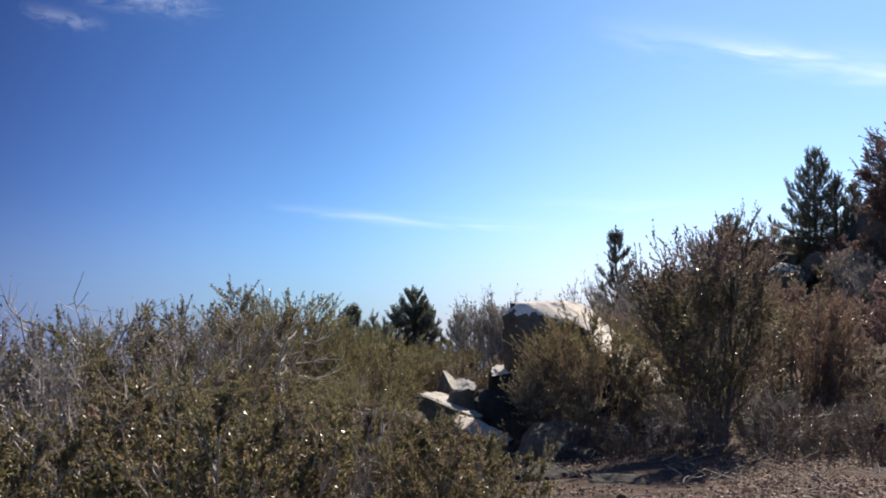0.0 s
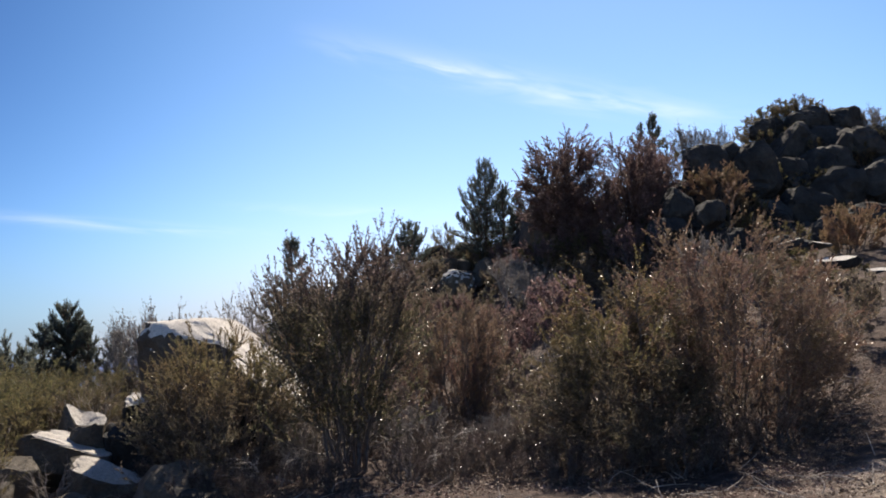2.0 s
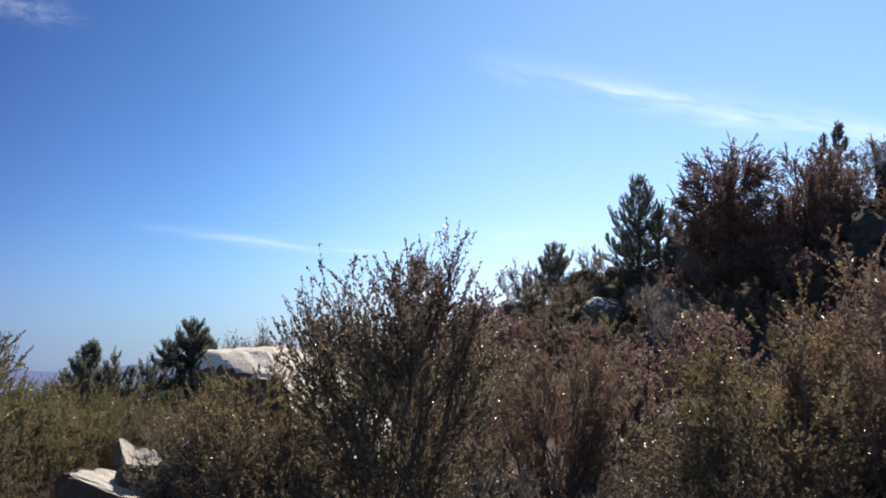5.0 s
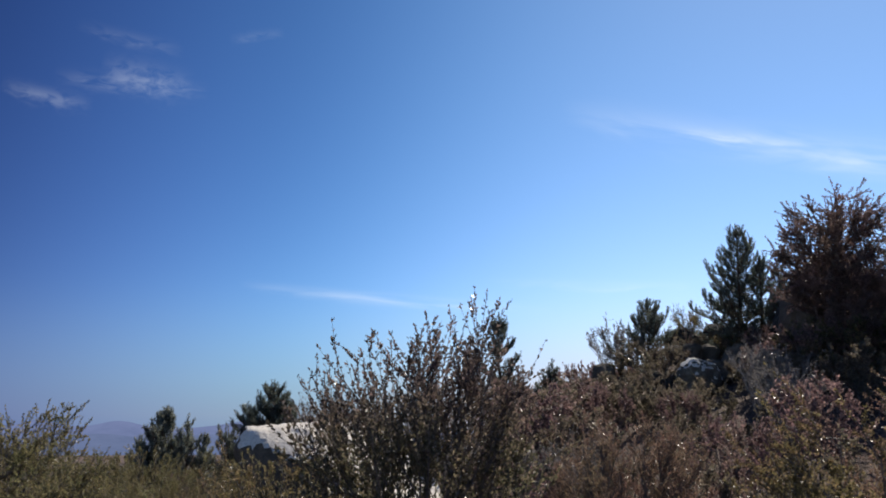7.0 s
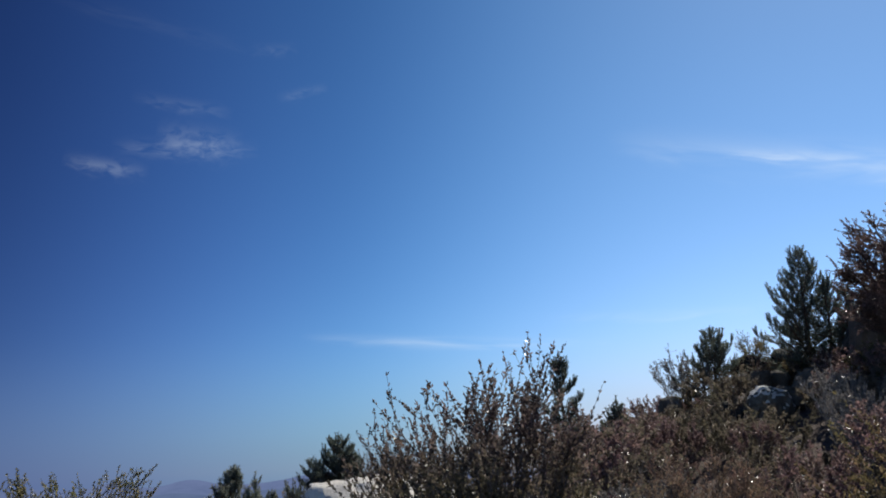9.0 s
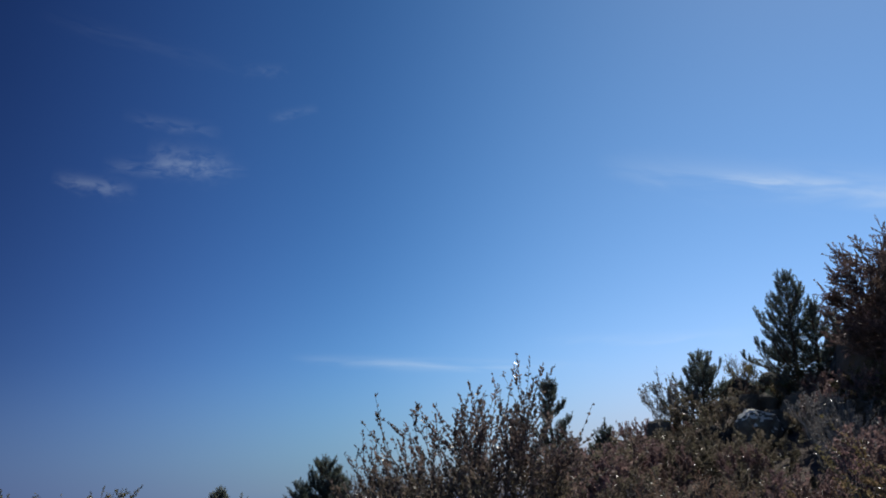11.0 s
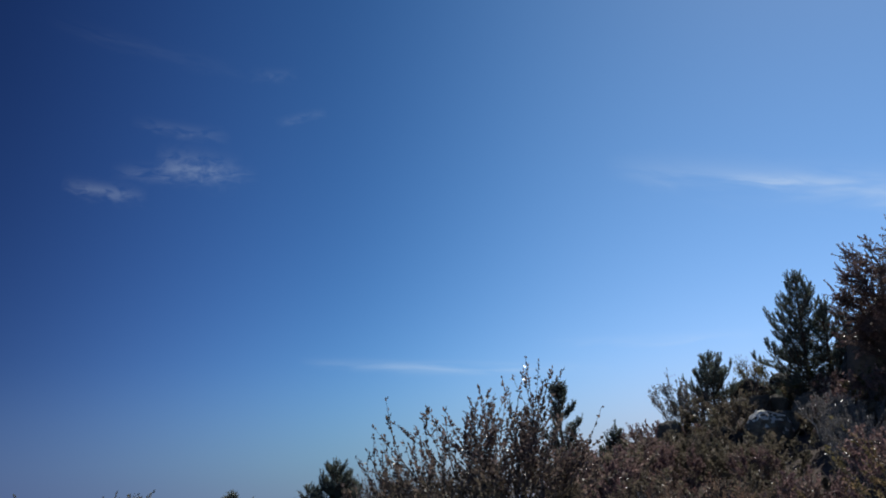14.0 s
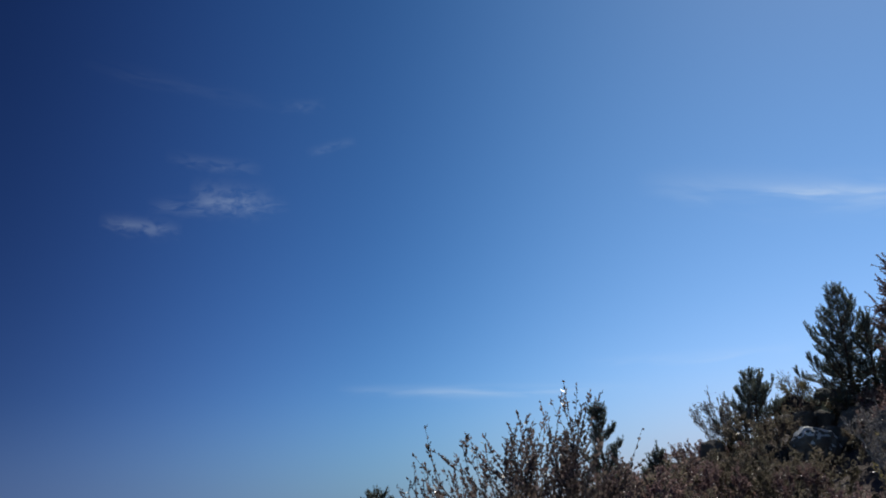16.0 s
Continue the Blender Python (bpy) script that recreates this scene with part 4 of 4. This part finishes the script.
# bushes along the foot of the hill, each to its own height
for ob0, x, y, top, turn in [(scrubB, 12.1, 33.1, 5.3, 40), (scrubB, 11.2, 31.6, 4.1, 200), (scrubB, 7.5, 28.2, 3.8, 10), (scrubA, 8.56, 30.0, 4.0, 100), (scrubB, 9.47, 30.9, 4.05, 190), (scrubB, 10.5, 32.4, 4.0, 290), (scrubA, 6.8, 26.3, 3.55, 70)]:
    sc = (top - ground_z(x, y)) / 1.95
    ob = copy_thing(ob0, pose(x, y, ground_z(x, y) - 0.04, 0, 0, turn))
    ob.scale = (sc, sc, sc)
for x, y, turn in [(2.15, 28.8, 70), (1.75, 29.6, 160), (2.7, 28.2, 290)]:
    sc = (3.0 - ground_z(x, y)) / 1.9
    ob = copy_thing(scrubC, pose(x, y, ground_z(x, y) - 0.04, 0, 0, turn))
    ob.scale = (0.7 * sc, 0.7 * sc, sc)
for x, y, z, sc, turn in [(23.43, 30.75, 8.5, 0.95, 30), (23.8, 30.5, 8.5, 0.85, 80), (25.8, 31.4, 8.9, 0.85, 200), (33.76, 30.76, 10.3, 0.75, 100)]:
    ob = copy_thing(scrubC, pose(x, y, z, 0, 0, turn))
    ob.scale = (sc, sc, sc)
dry = stand(shrub("bare_shrub", 13, 2.6, 1.0, GREYLEAF, DEADWOOD, 14, 8, 7, 2500, 0.05, 0.85, 30, 0.25, 0.25, 0.4), 1.47, 29.9, 0, (3.1 - ground_z(1.47, 29.9)) / 2.75)
tagged(dry, "leafless upright grey shrub behind rocks", "shrub")
twiggy = copy_thing(dry, pose(4.15, 20.1, ground_z(4.15, 20.1) - 0.04, 0, 0, 110))
k = (3.25 - ground_z(4.15, 20.1)) / 2.75
twiggy.scale = (k, k, k)
gold = put(shrub(S, 14, 2.4, 1.6, GOLDEN, BARK, 14, 9, 8, 34000, 0.058, 0.3, 6, 0.1, 0.4, 0.34, simple=True), 21.84, 26.92, 5.9, 0, 0.8)
tagged(gold, "golden autumn shrub among hill boulders", "shrub", "golden shrubs")
g2 = copy_thing(gold, pose(20.9, 20.0, 3.5, 0, 0, 80))
g2.scale = (0.72, 0.72, 0.72)
HILL_BUSHES = [
    (30.77, 35.09, 10.7, 0.62), (31.24, 34.67, 11.2, 0.72), (31.9, 34.07, 11.4, 0.75), (32.56, 33.44, 11.4, 0.75), (33.09, 32.92, 11.3, 0.65), (30.2, 34.2, 10.4, 0.6), (30.9, 34.0, 11.2, 0.7), (31.5, 33.6, 11.7, 0.6), (32.3, 33.3, 11.8, 0.62), (29.6, 33.8, 10.6, 0.6), (34.2, 31.0, 10.6, 0.6), (29.2, 32.4, 9.9, 0.5), (32.4, 31.0, 9.9, 0.45), (28.38, 27.73, 6.4, 0.5), (23.38, 26.94, 5.6, 0.6),
    (21.61, 25.81, 4.9, 0.6), (22.37, 25.16, 4.3, 0.6), (22.91, 31.13, 8.6, 0.6), (21.63, 30.82, 7.3, 0.75), (20.9, 29.6, 6.2, 0.75), (33.36, 29.7, 9.4, 0.65), (24.2, 24.6, 4.0, 0.6), (20.0, 21.8, 3.2, 0.5), (16.6, 18.9, 2.6, 0.5), (17.0, 17.2, 2.3, 0.45), (18.6, 19.6, 3.0, 0.5), (17.2, 20.4, 3.0, 0.5), (19.0, 18.3, 2.8, 0.42), (16.0, 17.4, 2.2, 0.42), (30.3, 30.6, 9.3, 0.42), (31.2, 28.9, 8.6, 0.5), (28.6, 28.6, 7.4, 0.5), (29.6, 27.6, 6.6, 0.5), (27.0, 28.4, 6.8, 0.5), (30.6, 32.2, 10.4, 0.4), (33.0, 29.2, 8.9, 0.5), (26.4, 25.8, 5.2, 0.55), (28.0, 26.2, 5.2, 0.6), (21.8, 23.2, 4.0, 0.6), (19.9, 19.4, 2.8, 0.42), (22.8, 20.9, 3.6, 0.55),
    (11.2, 33.7, 3.4, 0.55), (16.0, 35.0, 4.5, 0.8), (17.2, 35.2, 4.7, 0.8), (17.4, 28.6, 3.6, 0.85), (19.2, 28.0, 3.9, 0.85), (15.0, 27.9, 3.5, 0.85), (15.7, 27.2, 3.4, 0.9), (16.6, 26.9, 3.4, 0.95), (17.6, 26.6, 3.7, 0.9), (18.8, 26.8, 3.9, 0.9),
]
for i, (x, y, z, sc) in enumerate(HILL_BUSHES):
    ob = copy_thing(scrubF, pose(x, y, z - 0.2, 0, 0, 60 * i))
    ob.scale = (sc, sc, sc)

# pale dead limbs over the thicket
snag = stand(shrub("dead_shrub", 18, 2.5, 1.35, GREYLEAF, DEADWOOD, 5, 7, 6, 0, 0.04, 0.08, 0, 0.30, 0.3, 0.42, thick=1.9, feet=0.12), -3.6, 14.3)
tagged(snag, "dead shrub with forked pale limbs in a thicket", "dead shrub", "dead shrubs")
for x, y, sc, turn in [(-1.9, 9.0, 0.5, 200), (-4.6, 12.4, 1.0, 100), (-2.6, 12.6, 1.0, 220), (-5.6, 13.6, 1.15, 300), (-1.4, 13.2, 0.6, 40), (-3.4, 9.9, 0.75, 160), (-5.6, 10.3, 0.82, 10), (-3.2, 7.6, 0.66, 200), (-1.9, 6.3, 0.5, 290), (-0.7, 6.6, 0.46, 20), (0.1, 15.2, 0.34, 120), (-0.6, 14.9, 0.3, 30)]:
    ob = copy_thing(snag, pose(x, y, ground_z(x, y) - 0.04, 0, 0, turn))
    ob.scale = (sc, sc, sc)
for x, y, sc, turn in [(-2.75, 11.8, 1.0, 150), (-3.2, 11.6, 0.96, 270)]:
    ob = copy_thing(snag, pose(x, y, ground_z(x, y) - 0.04, 0, 0, turn))
    ob.scale = (0.4 * sc, 0.4 * sc, sc)
# fallen dead branches under the tall shrubs
for x, y, sc, turn in [(3.0, 12.7, 0.55, 10), (5.0, 12.5, 0.6, 130), (5.8, 13.0, 0.6, 250), (2.3, 13.2, 0.5, 60), (6.6, 13.6, 0.55, 320), (3.6, 13.8, 0.6, 190), (4.6, 11.8, 0.42, 80), (7.0, 12.2, 0.5, 20), (1.9, 14.6, 0.5, 220), (8.6, 11.0, 0.4, 170)]:
    ob = copy_thing(snag, pose(x, y, ground_z(x, y) - 0.04, 0, 0, turn))
    ob.scale = (sc, sc, 0.42 * sc)

# ---- trees ----
oak = shrub("tree", 15, 5.2, 1.62, DARKRUSSET, REDBARK, 22, 14, 9, 120000, 0.050, 0.04, 0, 0.30, 0.42, 0.20, shoot_len=0.2, feet=0.10, thick=0.9, simple=True, reach=0.62)
put(oak, 16.4, 28.7, 4.1, 40, 1.06)
tagged(oak, "rounded russet-leaved tree with open fine limbs", "tree", "hilltop trees")
oak_b = shrub("tree", 33, 4.9, 1.25, DARKRUSSET, REDBARK, 18, 11, 7, 34000, 0.070, 0.35, 6, 0.12, 0.40, 0.22, shoot_len=0.25, feet=0.15, simple=True, reach=0.75)
put(oak_b, 18.4, 27.6, 4.1, 0)
tagged(oak_b, "upright brown-leaved tree among hill boulders", "tree", "hilltop trees")
for x, y, z, sc, turn in [(19.6, 28.6, 4.5, 0.92, 70), (20.9, 28.9, 5.4, 0.72, 190), (17.3, 27.4, 3.6, 0.60, 250), (15.9, 27.6, 3.3, 0.48, 140), (16.6, 27.2, 3.2, 0.46, 20)]:
    ob = copy_thing(oak_b, pose(x, y, z, 0, 0, turn))
    ob.scale = (sc, sc, sc)
# seed, place, height of the tip, reach of the limbs, taper, crown depth, limbs, shoots
PINES = [
    (211, -2.68, 28.5, 2.45, 1.35, 0.9, 3.0, 72, 1150, "grey-green young pine below the boulders"),
    (221, -2.0, 28.2, 2.25, 0.75, 0.9, 2.2, 30, 220, "grey-green young pine leaning beside a taller one"),
    (222, -1.6, 28.4, 1.80, 0.65, 0.9, 1.8, 24, 160, "grey-green young pine leaning beside a taller one"),
    (223, -3.3, 28.5, 1.72, 0.85, 0.9, 1.8, 26, 200, "grey-green young pine leaning beside a taller one"),
    (202, -0.80, 35.2, 3.50, 1.20, 0.50, 3.4, 80, 1500, "bushy dark green pine on the skyline"),
    (224, -1.5, 34.0, 2.70, 0.75, 0.55, 2.4, 36, 380, "small dark pine crowding a bushy pine"),
    (225, -1.85, 32.6, 2.02, 0.85, 0.55, 2.2, 36, 400, "small dark pine crowding a bushy pine"),
    (226, -0.1, 34.6, 2.55, 0.7, 0.7, 2.0, 28, 200, "small dark pine crowding a bushy pine"),
    (203, 6.75, 31.3, 5.5, 1.35, 0.85, 4.0, 60, 560, "slender dark pine behind shrubs"),
    (204, 13.6, 38.6, 7.05, 1.95, 0.8, 4.0, 64, 640, "small conical pine on the hillside"),
    (205, 16.40, 36.1, 9.62, 2.35, 0.72, 5.2, 90, 1250, "dark irregular pine beside hill boulders"),
    (227, 16.95, 35.4, 8.35, 1.05, 0.7, 3.2, 40, 360, "narrow dark pine against a taller pine"),
    (228, 17.35, 34.7, 7.92, 0.75, 0.7, 2.8, 32, 240, "narrow dark pine against a taller pine"),
    (206, 8.1, 29.6, 3.95, 0.75, 0.8, 2.2, 30, 200, "tiny pine on the slope"),
    (207, 0.9, 31.5, 2.3, 1.0, 0.8, 2.2, 36, 260, "small pine beside a bushy pine"),
    (229, 22.99, 32.31, 11.1, 0.75, 0.8, 3.0, 32, 260, "dark narrow pine behind hilltop trees"),
    (230, 22.47, 32.67, 10.7, 0.85, 0.8, 3.0, 32, 260, "dark narrow pine behind hilltop trees"),
]
for seed, x, y, top, r, power, crown, n, tufts, label in PINES:
    z = ground_z(x, y)
    tagged(put(pine("pine_tree", seed, top - z, r, n, tufts, 32, power, crown, PALENEEDLES if "grey-green" in label else NEEDLES), x, y, z - 0.02), label, "pine tree", "pines")


tagged(put(shrub("tree", 51, 1.55, 0.62, FINEOLIVE, REDBARK, 5, 7, 7, 2600, 0.045, 0.3, 0, 0.45, 0.3, 0.6, thick=1.6, simple=True, feet=0.04), 14.2, 35.5, 4.9), "small gnarled tree with thin grey-green leaves on a rock", "tree")


# ---- litter on the ground ----
def litter():
    rng = np.random.default_rng(77)
    n = 60000
    x, y = rng.uniform(-1, 13, n), rng.uniform(6.5, 18, n)
    keep = np.array([noise.noise(Vector((a * 0.7, b * 0.7, 9.0))) for a, b in zip(x, y)]) > -0.12
    x, y = x[keep], y[keep]
    pts = np.stack([x, y, height(x, y) + rng.uniform(0.02, 0.07, len(x))], 1)
    v, q = leaves(rng, pts, rng.normal(0, 1, (len(x), 3)) * np.array([1, 1, 0.15]), 0.036, 0.020, 0.1, 0.12)
    me = mesh_of("leaf_litter", v, q)
    me.materials.append(DEADLEAF)
    tagged(new("leaf_litter", me), "dry brown leaf litter under shrubs", "leaf litter", "", "stuff")
    m = 260
    x, y = rng.uniform(0, 12, m), rng.uniform(7, 17, m)
    a = rng.uniform(0, 6.28, m)
    ln = rng.uniform(0.15, 0.55, m)
    p0 = np.stack([x, y, height(x, y) + 0.06], 1)
    p2 = np.stack([x + np.cos(a) * ln, y + np.sin(a) * ln, height(x + np.cos(a) * ln, y + np.sin(a) * ln) + rng.uniform(0.06, 0.25, m)], 1)
    p1 = (p0 + p2) / 2 + rng.normal(0, 0.10, (m, 3)) * np.array([1, 1, 0.3]) + np.array([0, 0, 0.03])
    v, q = tubes(bezier(p0, p1, p2, 6), rng.uniform(0.004, 0.009, m), np.full(m, 0.002), 4)
    me = smooth(mesh_of("dead_twigs", v, q))
    me.materials.append(DEADWOOD)
    tagged(new("dead_twigs", me), "dead grey twigs lying under shrubs", "twigs", "", "stuff")

    # gravel on the trail
    n = 900
    x, y = rng.uniform(-1.5, 13, n), rng.uniform(5.5, 11.5, n)
    base = np.array([[1, 0, 0], [0, 1, 0], [-1, 0, 0], [0, -1, 0], [0.1, 0.1, 0.8], [0, 0, -0.8]])
    tri = np.array([[0, 1, 4], [1, 2, 4], [2, 3, 4], [3, 0, 4], [1, 0, 5], [2, 1, 5], [3, 2, 5], [0, 3, 5]])
    size = rng.gamma(2.0, 0.009, (n, 1, 1)) + 0.008
    v = (base[None] * rng.uniform(0.6, 1.25, (n, 6, 3))) * size * np.array([1, 1, 0.7])
    a = rng.uniform(0, 6.28, n)
    c, sn = np.cos(a)[:, None], np.sin(a)[:, None]
    v = np.stack([v[..., 0] * c - v[..., 1] * sn, v[..., 0] * sn + v[..., 1] * c, v[..., 2]], -1)
    v += np.stack([x, y, height(x, y) + 0.015], 1)[:, None]
    me = mesh_of("gravel", v.reshape(-1, 3), (tri[None] + 6 * np.arange(n)[:, None, None]).reshape(-1, 3))
    me.materials.append(MIDGRANITE)
    tagged(new("gravel", me), "loose granite gravel on a sandy trail", "gravel", "", "stuff")


litter()
